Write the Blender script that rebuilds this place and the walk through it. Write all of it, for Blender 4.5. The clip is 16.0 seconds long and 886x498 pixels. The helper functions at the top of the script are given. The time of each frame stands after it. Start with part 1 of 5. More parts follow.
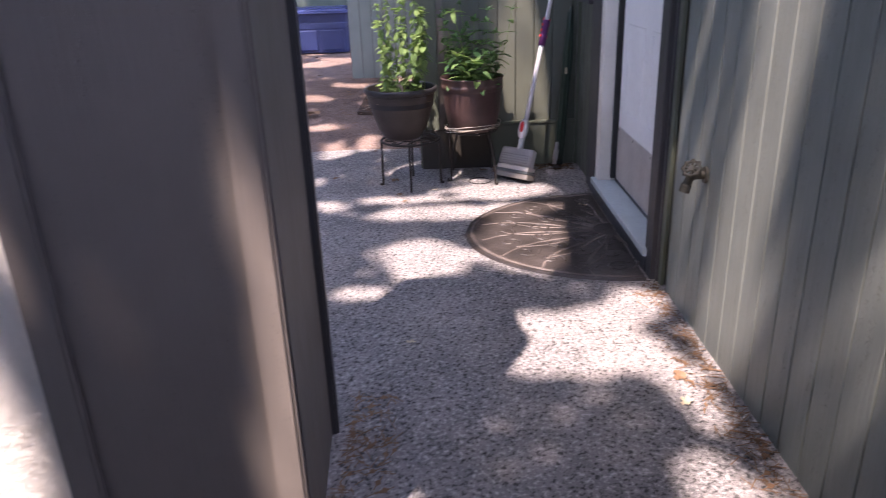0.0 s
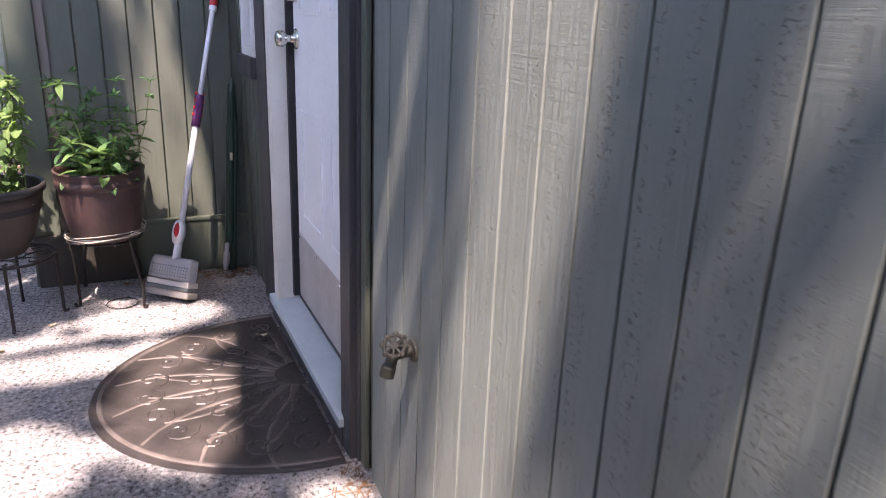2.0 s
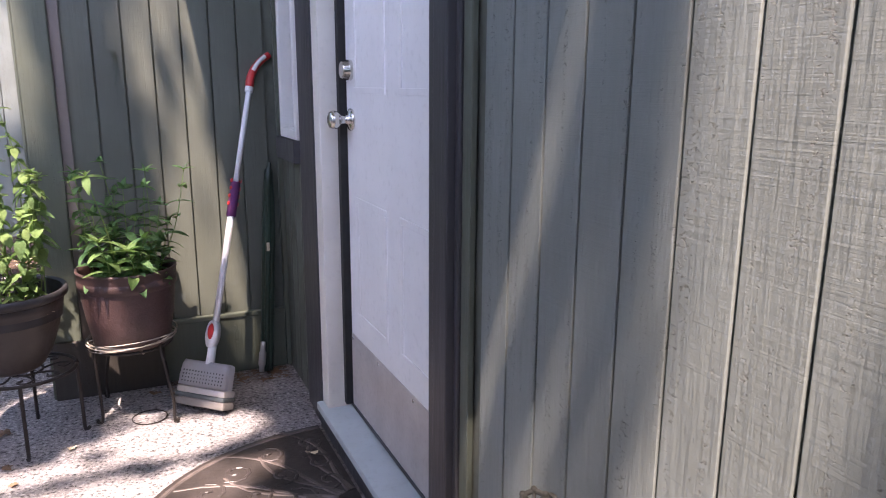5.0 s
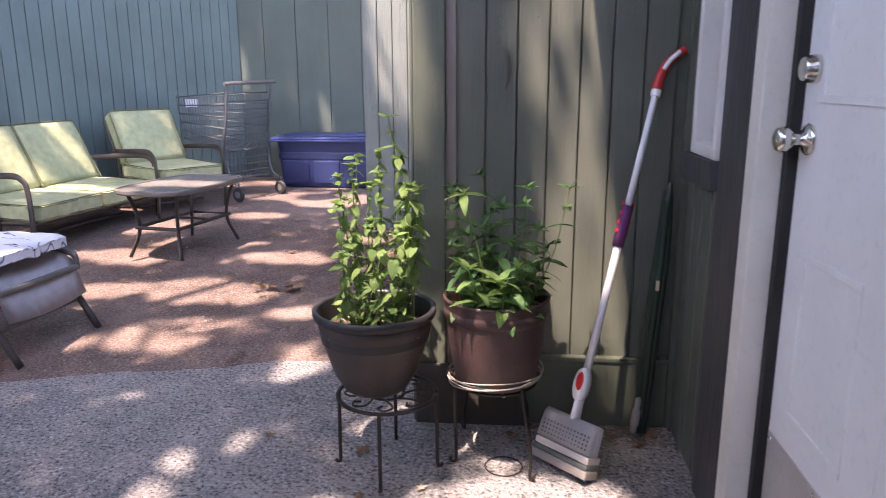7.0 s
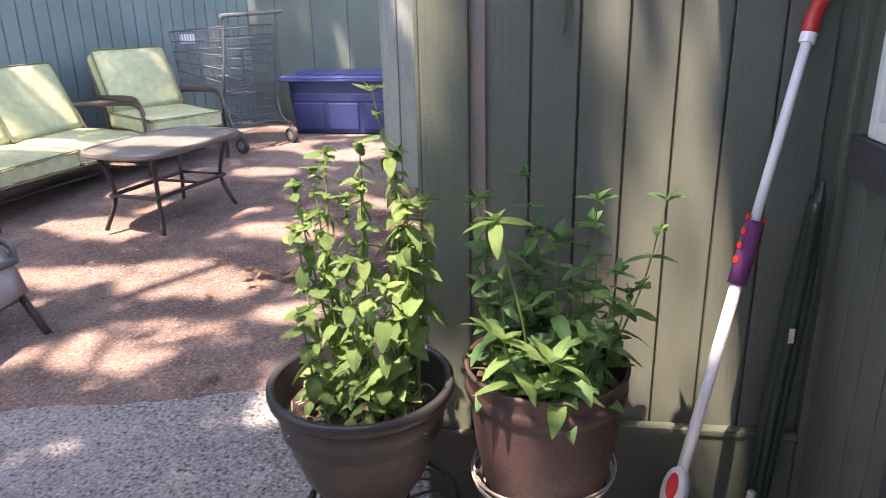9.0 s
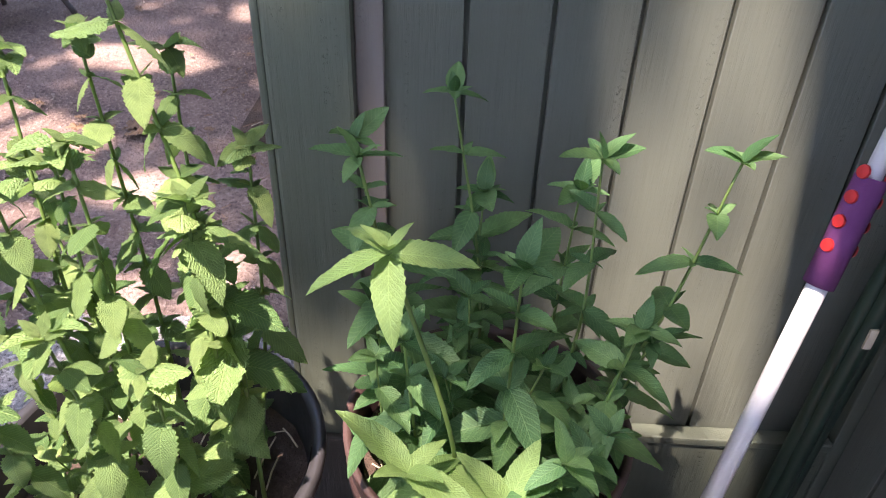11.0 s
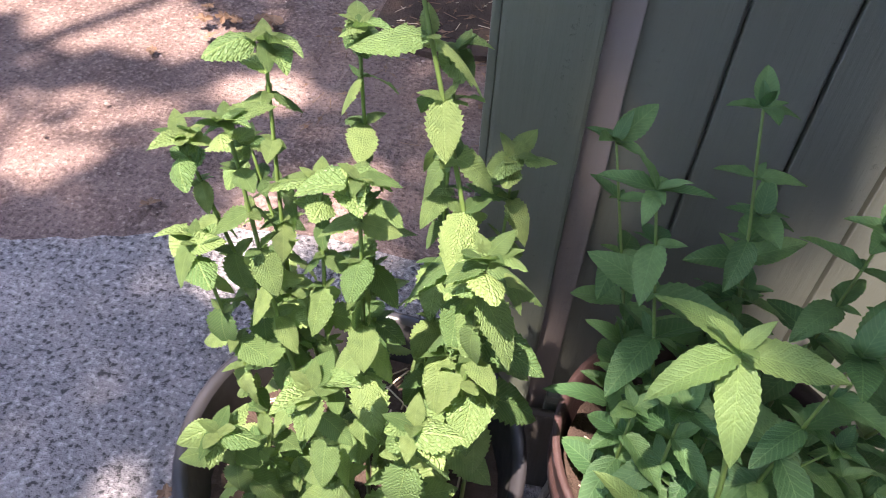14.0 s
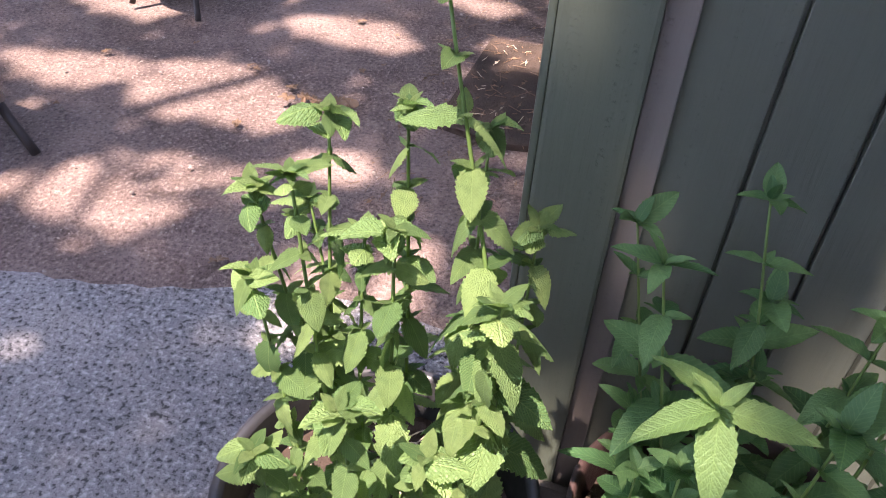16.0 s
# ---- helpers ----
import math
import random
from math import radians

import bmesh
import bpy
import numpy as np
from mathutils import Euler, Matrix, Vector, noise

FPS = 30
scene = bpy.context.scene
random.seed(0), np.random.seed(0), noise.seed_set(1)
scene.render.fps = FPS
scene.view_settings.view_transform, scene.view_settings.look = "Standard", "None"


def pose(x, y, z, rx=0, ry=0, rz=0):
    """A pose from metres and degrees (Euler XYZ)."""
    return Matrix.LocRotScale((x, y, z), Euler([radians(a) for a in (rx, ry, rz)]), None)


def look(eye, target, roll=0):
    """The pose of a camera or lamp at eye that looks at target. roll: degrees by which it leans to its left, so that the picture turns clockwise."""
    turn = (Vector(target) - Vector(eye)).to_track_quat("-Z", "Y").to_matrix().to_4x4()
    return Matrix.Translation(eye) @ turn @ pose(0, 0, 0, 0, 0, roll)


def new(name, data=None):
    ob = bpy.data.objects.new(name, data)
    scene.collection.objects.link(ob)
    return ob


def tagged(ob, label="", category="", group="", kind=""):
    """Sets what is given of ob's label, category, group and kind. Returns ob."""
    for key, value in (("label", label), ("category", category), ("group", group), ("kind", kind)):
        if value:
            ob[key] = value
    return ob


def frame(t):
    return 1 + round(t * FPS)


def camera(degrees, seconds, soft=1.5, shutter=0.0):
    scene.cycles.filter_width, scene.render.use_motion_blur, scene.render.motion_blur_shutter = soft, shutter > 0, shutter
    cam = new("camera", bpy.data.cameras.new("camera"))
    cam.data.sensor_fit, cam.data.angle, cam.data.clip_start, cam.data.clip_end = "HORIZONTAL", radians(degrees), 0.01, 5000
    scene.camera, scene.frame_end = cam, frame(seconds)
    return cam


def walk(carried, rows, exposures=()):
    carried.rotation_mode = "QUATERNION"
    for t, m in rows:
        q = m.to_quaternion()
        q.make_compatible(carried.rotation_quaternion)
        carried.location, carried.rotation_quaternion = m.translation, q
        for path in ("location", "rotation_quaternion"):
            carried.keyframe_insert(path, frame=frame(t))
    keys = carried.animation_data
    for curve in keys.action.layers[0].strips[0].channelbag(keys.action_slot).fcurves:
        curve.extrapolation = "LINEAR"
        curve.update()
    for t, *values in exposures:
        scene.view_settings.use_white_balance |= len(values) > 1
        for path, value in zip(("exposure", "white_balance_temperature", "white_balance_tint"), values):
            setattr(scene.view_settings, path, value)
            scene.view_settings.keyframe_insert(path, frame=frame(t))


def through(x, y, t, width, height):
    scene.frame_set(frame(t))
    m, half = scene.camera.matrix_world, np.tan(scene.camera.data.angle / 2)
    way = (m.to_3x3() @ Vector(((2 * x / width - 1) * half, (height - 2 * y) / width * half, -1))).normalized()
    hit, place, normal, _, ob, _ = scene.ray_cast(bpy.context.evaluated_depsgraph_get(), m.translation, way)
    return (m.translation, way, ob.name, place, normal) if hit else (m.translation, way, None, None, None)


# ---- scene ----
cam = camera(63.3, 16.0, soft=0.9, shutter=0.25)
PATH = [
    (0, (0.327, -0.032, 1.136), (0.315, 1.827, 0.399), -2.1),
    (0.5, (0.42, 0.128, 1.173), (0.726, 1.961, 0.434), -1.5),
    (1, (0.487, 0.342, 1.167), (1.204, 2.072, 0.465), 1.5),
    (1.5, (0.532, 0.54, 1.201), (1.32, 2.255, 0.537), 1.8),
    (2, (0.584, 0.764, 1.206), (1.371, 2.493, 0.581), 2.2),
    (2.5, (0.578, 0.977, 1.222), (1.401, 2.704, 0.636), 1.4),
    (3, (0.549, 1.07, 1.225), (1.416, 2.79, 0.687), 0.7),
    (3.2, (0.546, 1.084, 1.222), (1.442, 2.794, 0.698), 1.1),
    (5.5, (0.494, 1.209, 1.201), (1.184, 3.039, 0.783), 0.0),
    (6, (0.582, 1.337, 1.197), (0.812, 3.275, 0.761), -0.4),
    (6.5, (0.582, 1.513, 1.194), (0.502, 3.457, 0.73), -0.4),
    (7, (0.51, 1.698, 1.229), (0.341, 3.637, 0.772), -0.2),
    (7.5, (0.48, 1.887, 1.227), (0.114, 3.802, 0.781), -0.7),
    (8, (0.531, 2.122, 1.265), (0.055, 4.011, 0.812), 0.6),
    (8.5, (0.543, 2.317, 1.27), (0.132, 4.187, 0.692), 0.7),
    (9, (0.472, 2.539, 1.272), (0.202, 4.411, 0.62), -1.3),
    (9.5, (0.441, 2.76, 1.247), (0.329, 4.648, 0.596), 0.4),
    (10, (0.461, 3.03, 1.224), (0.417, 4.87, 0.442), 0.7),
    (10.2, (0.459, 3.091, 1.22), (0.408, 4.899, 0.365), 1.0),
    (12.3, (0.369, 3.469, 1.228), (0.366, 4.867, -0.202), 4.1),
    (12.5, (0.348, 3.458, 1.23), (0.275, 4.852, -0.202), 2.4),
    (13, (0.287, 3.442, 1.235), (0.155, 4.819, -0.209), 1.9),
    (13.5, (0.25, 3.432, 1.245), (0.119, 4.827, -0.182), 4.1),
    (14, (0.252, 3.426, 1.253), (0.053, 4.839, -0.148), 3.3),
    (14.5, (0.247, 3.41, 1.265), (-0.103, 4.829, -0.1), 1.0),
    (15, (0.263, 3.387, 1.27), (-0.181, 4.816, -0.057), 0.9),
    (15.5, (0.284, 3.373, 1.274), (-0.134, 4.834, -0.025), 2.4),
    (16, (0.291, 3.364, 1.28), (-0.11, 4.892, 0.054), 3.6),
]
walk(cam, [(t, look(eye, target, roll)) for t, eye, target, roll in PATH], [(0.0, 2.91, 6950, 30), (0.5, 3.0, 7000, 28), (1.2, 3.13, 7000, 28), (2.5, 3.38, 7000, 28), (5.5, 3.2, 7250, 29), (6.5, 3.06, 7500, 29), (8.0, 3.12, 7500, 28), (9.0, 3.38, 7700, 25), (10.0, 3.48, 7300, 25), (12.3, 3.46, 7000, 26), (13.5, 3.34, 6950, 25), (14.5, 3.24, 6900, 26), (16.0, 3.18, 6900, 26)])

# ---- light ----
SUN_DIR = Vector((0.204, 0.385, -1.0)).normalized()
sun = new("sun", bpy.data.lights.new("sun", "SUN"))
sun.data.energy, sun.data.angle, sun.data.color = 2.3, radians(0.6), (1.0, 0.92, 0.83)
sun.rotation_euler = SUN_DIR.to_track_quat("-Z", "Y").to_euler()
world = bpy.data.worlds.new("sky")
scene.world = world
world.use_nodes = True
sky = world.node_tree.nodes.new("ShaderNodeTexSky")
sky.sky_type, sky.sun_disc = "NISHITA", False
sky.sun_elevation, sky.sun_rotation = radians(66.4), math.atan2(-SUN_DIR.x, -SUN_DIR.y)
background = world.node_tree.nodes["Background"]
background.inputs["Strength"].default_value = 0.15
world.node_tree.links.new(sky.outputs["Color"], background.inputs["Color"])


# ---- materials ----
class Nodes:
    """A small writer of node trees."""

    def __init__(self, name):
        self.mat = bpy.data.materials.new(name)
        self.mat.use_nodes = True
        self.tree = self.mat.node_tree
        self.out = self.tree.nodes["Material Output"]
        self.bsdf = self.tree.nodes["Principled BSDF"]
        self.coord = self.tree.nodes.new("ShaderNodeTexCoord").outputs["Object"]

    def link(self, a, b):
        self.tree.links.new(a, b)

    def add(self, kind, **inputs):
        node = self.tree.nodes.new(kind)
        for key, value in inputs.items():
            socket = node.inputs[key.replace("_", " ")]
            if hasattr(value, "is_linked"):
                self.link(value, socket)
            else:
                socket.default_value = value
        return node

    def world_coord(self):
        return self.tree.nodes.new("ShaderNodeNewGeometry").outputs["Position"]

    def stretched(self, sx, sy, sz, source=None):
        return self.add("ShaderNodeMapping", Vector=source or self.coord, Scale=(sx, sy, sz)).outputs[0]

    def noise(self, scale, detail=4.0, rough=0.6, vector=None):
        return self.add("ShaderNodeTexNoise", Vector=vector or self.coord, Scale=scale, Detail=detail, Roughness=rough).outputs[0]

    def voronoi(self, scale, vector=None, feature="F1", out="Distance"):
        node = self.add("ShaderNodeTexVoronoi", Vector=vector or self.coord, Scale=scale)
        node.feature = feature
        return node.outputs[out]

    def ramp(self, fac, *stops):
        node = self.tree.nodes.new("ShaderNodeValToRGB")
        self.link(fac, node.inputs[0])
        ramp = node.color_ramp
        while len(ramp.elements) < len(stops):
            ramp.elements.new(0.5)
        for element, (place, colour) in zip(ramp.elements, stops):
            element.position = place
            element.color = (*colour, 1) if isinstance(colour, tuple) else (colour, colour, colour, 1)
        return node.outputs[0]

    def mix(self, fac, a, b, mode="MIX"):
        node = self.tree.nodes.new("ShaderNodeMix")
        node.data_type, node.blend_type = "RGBA", mode
        for socket, value in ((node.inputs[0], fac), (node.inputs[6], a), (node.inputs[7], b)):
            if hasattr(value, "is_linked"):
                self.link(value, socket)
            elif isinstance(value, tuple):
                socket.default_value = (*value, 1)
            else:
                socket.default_value = value
        return node.outputs[2]

    def random(self):
        return self.tree.nodes.new("ShaderNodeObjectInfo").outputs["Random"]

    def finish(self, colour, rough=0.6, metal=0.0, height=None, bump=0.3, distance=0.01, spec=0.5):
        for key, value in (("Base Color", colour), ("Roughness", rough), ("Metallic", metal), ("Specular IOR Level", spec)):
            socket = self.bsdf.inputs[key]
            if hasattr(value, "is_linked"):
                self.link(value, socket)
            elif isinstance(value, tuple):
                socket.default_value = (*value, 1)
            else:
                socket.default_value = value
        if height is not None:
            node = self.add("ShaderNodeBump", Strength=bump, Distance=distance, Height=height)
            self.link(node.outputs[0], self.bsdf.inputs["Normal"])
        return self.mat


def painted_wood(name, colour, rough=0.45, bump=0.5, worn=(0.2, 0.12, 0.08), streak=14.0, chipped=0.0):
    """Rough-sawn painted wood: fine saw marks across, chipped streaks down the grain."""
    n = Nodes(name)
    place = n.world_coord()
    saw = n.noise(1.0, 4, 0.7, n.stretched(4, 4, 150, place))
    grain = n.noise(streak, 5, 0.65, n.stretched(6, 6, 0.4, place))
    chips = n.noise(130, 4, 0.7, n.stretched(1, 1, 1.6, place))
    veins = n.noise(1.0, 3, 0.6, n.stretched(34, 34, 1.6, place))
    blot = n.noise(2.2, 4, 0.6, place)
    flakes = n.noise(9, 8, 0.75, n.stretched(3, 3, 0.5, place))
    tone = n.ramp(blot, (0.3, tuple(c * 0.82 for c in colour)), (0.7, tuple(min(1, c * 1.12) for c in colour)))
    tone = n.mix(n.ramp(n.random(), (0.0, 0.0), (1.0, 0.3)), tone, tuple(c * 0.82 for c in colour))
    tone = n.mix(n.ramp(flakes, (0.72, 0.0), (0.76, 0.7)), tone, worn)
    pits = n.mix(1.0, n.ramp(chips, (0.575, 0.0), (0.65, 1.0)), n.ramp(veins, (0.52 + chipped, 0.0), (0.62 + chipped, 1.0)), "MULTIPLY")
    tone = n.mix(n.mix(1.0, pits, (0.45, 0.45, 0.45), "MULTIPLY"), tone, tuple(c * 0.5 for c in colour))
    height = n.mix(0.42, n.mix(0.21, grain, saw), n.ramp(pits, (0.0, 1.0), (1.0, 0.0)))
    return n.finish(tone, n.ramp(grain, (0.3, rough - 0.06), (0.7, rough + 0.12)), height=height, bump=bump, distance=0.006)


def plain(name, colour, rough=0.5, metal=0.0, scale=40.0, vary=0.15, bump=0.12, distance=0.002, spec=0.5):
    n = Nodes(name)
    fine, broad = n.noise(scale, 5, 0.65), n.noise(scale * 0.12, 3, 0.5)
    tone = n.mix(n.ramp(broad, (0.3, 0.0), (0.7, 1.0)), tuple(c * (1 - vary) for c in colour), tuple(min(1, c * (1 + vary)) for c in colour))
    tone = n.mix(n.ramp(fine, (0.55, 0.0), (0.75, 0.35)), tone, tuple(c * 0.7 for c in colour))
    return n.finish(tone, n.ramp(fine, (0.3, max(0.02, rough - 0.08)), (0.7, min(1, rough + 0.1))), metal, fine, bump, distance, spec)


def leaf_material(name, dark, light, through, wrinkle=0.4, pitch=120.0):
    """A leaf that lets light through, with a pale midrib, slanting side veins and puckered cells."""
    n = Nodes(name)
    x, y, z = n.add("ShaderNodeSeparateXYZ", Vector=n.coord).outputs

    def calc(kind, a, b=0.0):
        node = n.tree.nodes.new("ShaderNodeMath")
        node.operation = kind
        for socket, value in zip(node.inputs, (a, b)):
            if hasattr(value, "is_linked"):
                n.link(value, socket)
            else:
                socket.default_value = value
        return node.outputs[0]

    off = calc("ABSOLUTE", y)
    wobble = calc("MULTIPLY", n.noise(70, 2, 0.5), 0.006)
    wave = calc("SINE", calc("MULTIPLY", calc("ADD", wobble, calc("SUBTRACT", x, calc("MULTIPLY", off, 1.15))), 6.283 * pitch))
    vein = n.ramp(calc("ADD", calc("MULTIPLY", wave, 0.5), 0.5), (0.72, 0.0), (0.98, 1.0))
    rib = n.ramp(calc("MULTIPLY", off, 1000.0), (0.25, 1.0), (0.9, 0.0))
    blot = n.noise(45, 4, 0.6)
    cells = n.voronoi(1.0, n.stretched(230, 330, 230), "DISTANCE_TO_EDGE")
    tone = n.ramp(n.random(), (0.0, dark), (0.55, tuple(0.5 * (a + b) for a, b in zip(dark, light))), (1.0, light))
    tone = n.mix(n.ramp(blot, (0.35, 0.0), (0.7, 0.45)), tone, tuple(0.75 * c for c in dark))
    tone = n.mix(n.mix(1.0, n.mix(0.5, n.mix(1.0, vein, (0.3, 0.3, 0.3), "MULTIPLY"), rib, "ADD"), (0.5, 0.5, 0.5), "MULTIPLY"), tone, tuple(min(1, 1.3 * c) for c in light))
    height = n.mix(0.5, n.ramp(cells, (0.0, 0.0), (0.3, 1.0)), n.mix(1.0, n.ramp(vein, (0.0, 1.0), (1.0, 0.0)), n.ramp(rib, (0.0, 1.0), (1.0, 0.0)), "MULTIPLY"))
    n.finish(tone, 0.46, height=height, bump=wrinkle, distance=0.0022, spec=0.3)
    glow = n.add("ShaderNodeBsdfTranslucent")
    n.link(n.mix(1.0, tone, through, "MULTIPLY"), glow.inputs["Color"])
    shader = n.add("ShaderNodeMixShader", Fac=0.42)
    n.link(n.bsdf.outputs[0], shader.inputs[1])
    n.link(glow.outputs[0], shader.inputs[2])
    n.link(shader.outputs[0], n.out.inputs["Surface"])
    return n.mat


def ground_material(name, tones, stone, dots, relief, pits):
    """Aggregate or earth: blotched tones, uneven dark pits and paler grit."""
    n = Nodes(name)
    place = n.world_coord()
    broad, mid = n.noise(1.3, 6, 0.7, place), n.noise(9, 6, 0.7, place)
    coarse, fine = n.noise(dots, 3, 0.62, place), n.noise(dots * 2.6, 4, 0.7, place)
    tone = n.ramp(broad, (0.32, tones[0]), (0.5, tones[1]), (0.68, tones[2]))
    tone = n.mix(n.ramp(mid, (0.42, 0.0), (0.68, 0.6)), tone, tones[2])
    tone = n.mix(n.ramp(coarse, (0.34, 0.8), (0.46, 0.0)), tone, stone)
    tone = n.mix(n.ramp(coarse, (0.555, 0.0), (0.64, pits)), tone, tuple(c * 0.22 for c in tones[0]))
    tone = n.mix(n.ramp(fine, (0.56, 0.0), (0.72, 0.6 * pits)), tone, tuple(c * 0.3 for c in tones[0]))
    height = n.mix(0.4, n.ramp(coarse, (0.35, 1.0), (0.65, 0.0)), fine)
    return n.finish(tone, 0.85, height=height, bump=relief, distance=0.006, spec=0.25)


M = {}
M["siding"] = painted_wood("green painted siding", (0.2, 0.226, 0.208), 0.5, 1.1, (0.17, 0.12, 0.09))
# fewer chips, and about half as bright: the back wall's shade is coloured in
M["siding_smooth_shaded"] = painted_wood("smoother green siding with shade in its colour", (0.103, 0.115, 0.092), 0.5, 0.45, (0.14, 0.10, 0.07), 14.0, 0.06)
M["siding_back"] = plain("groove paint", (0.085, 0.095, 0.075), 0.7)
M["fence"] = painted_wood("blue green fence paint", (0.098, 0.146, 0.142), 0.6, 0.35)
M["fence_green"] = painted_wood("dull green wall paint", (0.078, 0.104, 0.09), 0.6, 0.35)
M["plinth"] = painted_wood("dark brown plinth board", (0.045, 0.04, 0.033), 0.6, 0.6)
M["trim"] = painted_wood("green trim paint", (0.094, 0.110, 0.082), 0.5, 0.5, (0.14, 0.10, 0.07), 14.0, 0.05)
M["casing"] = painted_wood("charcoal casing paint", (0.049, 0.049, 0.053), 0.45, 0.25, (0.12, 0.1, 0.09))
M["column"] = painted_wood("grey brown column paint", (0.185, 0.163, 0.148), 0.55, 0.3)
M["stucco"] = plain("pale rough stucco", (0.66, 0.64, 0.60), 0.85, scale=30, vary=0.12, bump=0.8, distance=0.008)
M["jamb"] = plain("cream jamb paint", (0.70, 0.67, 0.60), 0.4, vary=0.06)
M["door"] = plain("white door paint", (0.80, 0.80, 0.79), 0.38, vary=0.04, bump=0.05)
M["kick"] = plain("brushed kick plate", (0.50, 0.47, 0.45), 0.45, 0.35, 60, 0.1)
M["sill"] = plain("pale grey sill paint", (0.46, 0.52, 0.53), 0.4, vary=0.08)
M["chrome"] = plain("satin nickel", (0.72, 0.70, 0.66), 0.18, 1.0, vary=0.03, bump=0.02)
M["brass"] = plain("tap painted khaki", (0.062, 0.058, 0.044), 0.65, 0.0, 80, 0.3, 0.4)
M["weather"] = plain("black weatherstrip", (0.015, 0.015, 0.015), 0.7)
M["white"] = plain("white plastic", (0.75, 0.75, 0.76), 0.35, vary=0.04, bump=0.03)
M["dirty_white"] = plain("soiled white plastic", (0.50, 0.50, 0.52), 0.4, scale=30, vary=0.25, bump=0.05)
M["window"] = plain("white vinyl", (0.72, 0.71, 0.67), 0.4, vary=0.05)
M["red"] = plain("red plastic", (0.55, 0.03, 0.03), 0.35, vary=0.08, bump=0.04)
M["purple"] = plain("purple foam", (0.13, 0.03, 0.12), 0.85, bump=0.3)
M["greyfoam"] = plain("grey sponge", (0.07, 0.085, 0.09), 0.7, bump=0.5)
M["cream"] = plain("worn sponge", (0.20, 0.185, 0.17), 0.8, vary=0.3, bump=0.5)
M["iron"] = plain("black wrought iron", (0.022, 0.018, 0.016), 0.6, 0.2, 90, 0.3, 0.4)
M["wire"] = plain("peeling white wire", (0.33, 0.30, 0.26), 0.6, vary=0.3)
M["pot_dark"] = plain("dark brown plastic pot", (0.048, 0.038, 0.034), 0.48, scale=60, vary=0.18, bump=0.1)
M["pot_rim"] = plain("blackish plastic rim", (0.028, 0.027, 0.029), 0.42, scale=60, vary=0.2, bump=0.08)
M["pot_red"] = plain("purple brown plastic pot", (0.066, 0.037, 0.034), 0.5, scale=90, vary=0.25, bump=0.6, distance=0.003)
M["soil"] = plain("dark potting soil", (0.055, 0.035, 0.025), 0.95, scale=70, vary=0.4, bump=1.0, distance=0.01)
M["stem"] = plain("green stem", (0.12, 0.2, 0.05), 0.5, vary=0.2)
M["stem_brown"] = plain("woody stem", (0.16, 0.13, 0.07), 0.6, vary=0.2)
M["leaf_lime"] = leaf_material("lime green mint leaf", (0.12, 0.235, 0.085), (0.35, 0.49, 0.18), (0.95, 1.0, 0.75), 1.0, 190.0)
M["leaf_deep"] = leaf_material("deep green leaf", (0.065, 0.17, 0.07), (0.20, 0.36, 0.145), (0.9, 1.0, 0.55), 0.3, 130.0)
M["leaf_bright"] = leaf_material("pale yellow green leaf", (0.17, 0.30, 0.10), (0.26, 0.40, 0.14), (0.95, 1.0, 0.75), 0.4, 130.0)
M["leaf_tree"] = plain("tree leaf", (0.07, 0.11, 0.035), 0.5, vary=0.3)
M["dry"] = plain("dry brown leaf", (0.17, 0.10, 0.056), 0.7, vary=0.45, bump=0.3)
M["dry_pale"] = plain("pale dry leaf", (0.5, 0.42, 0.30), 0.7, vary=0.3, bump=0.3)
M["stone"] = plain("earthy grit", (0.27, 0.22, 0.19), 0.85, vary=0.4)
M["bark"] = plain("tree bark", (0.13, 0.10, 0.075), 0.9, scale=25, vary=0.3, bump=1.0, distance=0.02)
M["concrete"] = ground_material("washed aggregate concrete", ((0.14, 0.139, 0.144), (0.215, 0.209, 0.211), (0.32, 0.295, 0.285)), (0.46, 0.44, 0.43), 80, 1.2, 0.85)
M["earth"] = ground_material("packed earth", ((0.095, 0.066, 0.057), (0.145, 0.102, 0.088), (0.23, 0.168, 0.146)), (0.29, 0.225, 0.195), 80, 0.9, 0.5)
M["mat"] = plain("black rubber mat", (0.036, 0.03, 0.028), 0.42, scale=60, vary=0.5, bump=0.6)
M["mat_relief"] = plain("worn mat relief", (0.09, 0.074, 0.067), 0.5, scale=60, vary=0.6, bump=0.6)
M["metal_brown"] = plain("bronze patio metal", (0.05, 0.04, 0.036), 0.48, 0.15, 70, 0.25, 0.15)
M["metal_grey"] = plain("grey tube", (0.15, 0.145, 0.14), 0.45, 0.3, 70, 0.2, 0.15)
M["sling"] = plain("grey mesh sling", (0.60, 0.59, 0.62), 0.8, scale=200, vary=0.08, bump=0.4)
M["cushion"] = plain("faded sage fabric", (0.345, 0.365, 0.21), 0.9, scale=160, vary=0.14, bump=0.35)
M["piping"] = plain("dark piping", (0.14, 0.145, 0.075), 0.9)
M["table_top"] = plain("dusty bronze tabletop", (0.165, 0.15, 0.138), 0.36, 0.1, 18, 0.35, 0.1)
M["cart"] = plain("dull galvanised wire", (0.10, 0.115, 0.125), 0.5, 0.5, vary=0.15)
M["rubber"] = plain("black rubber", (0.02, 0.02, 0.02), 0.7)
M["tub"] = plain("blue plastic tub", (0.016, 0.025, 0.09), 0.42, scale=30, vary=0.12, bump=0.05)
M["tub_lid"] = plain("faded blue lid", (0.04, 0.056, 0.18), 0.4, scale=30, vary=0.15, bump=0.05)
M["hose"] = plain("dark green hose", (0.012, 0.03, 0.02), 0.4, vary=0.2)
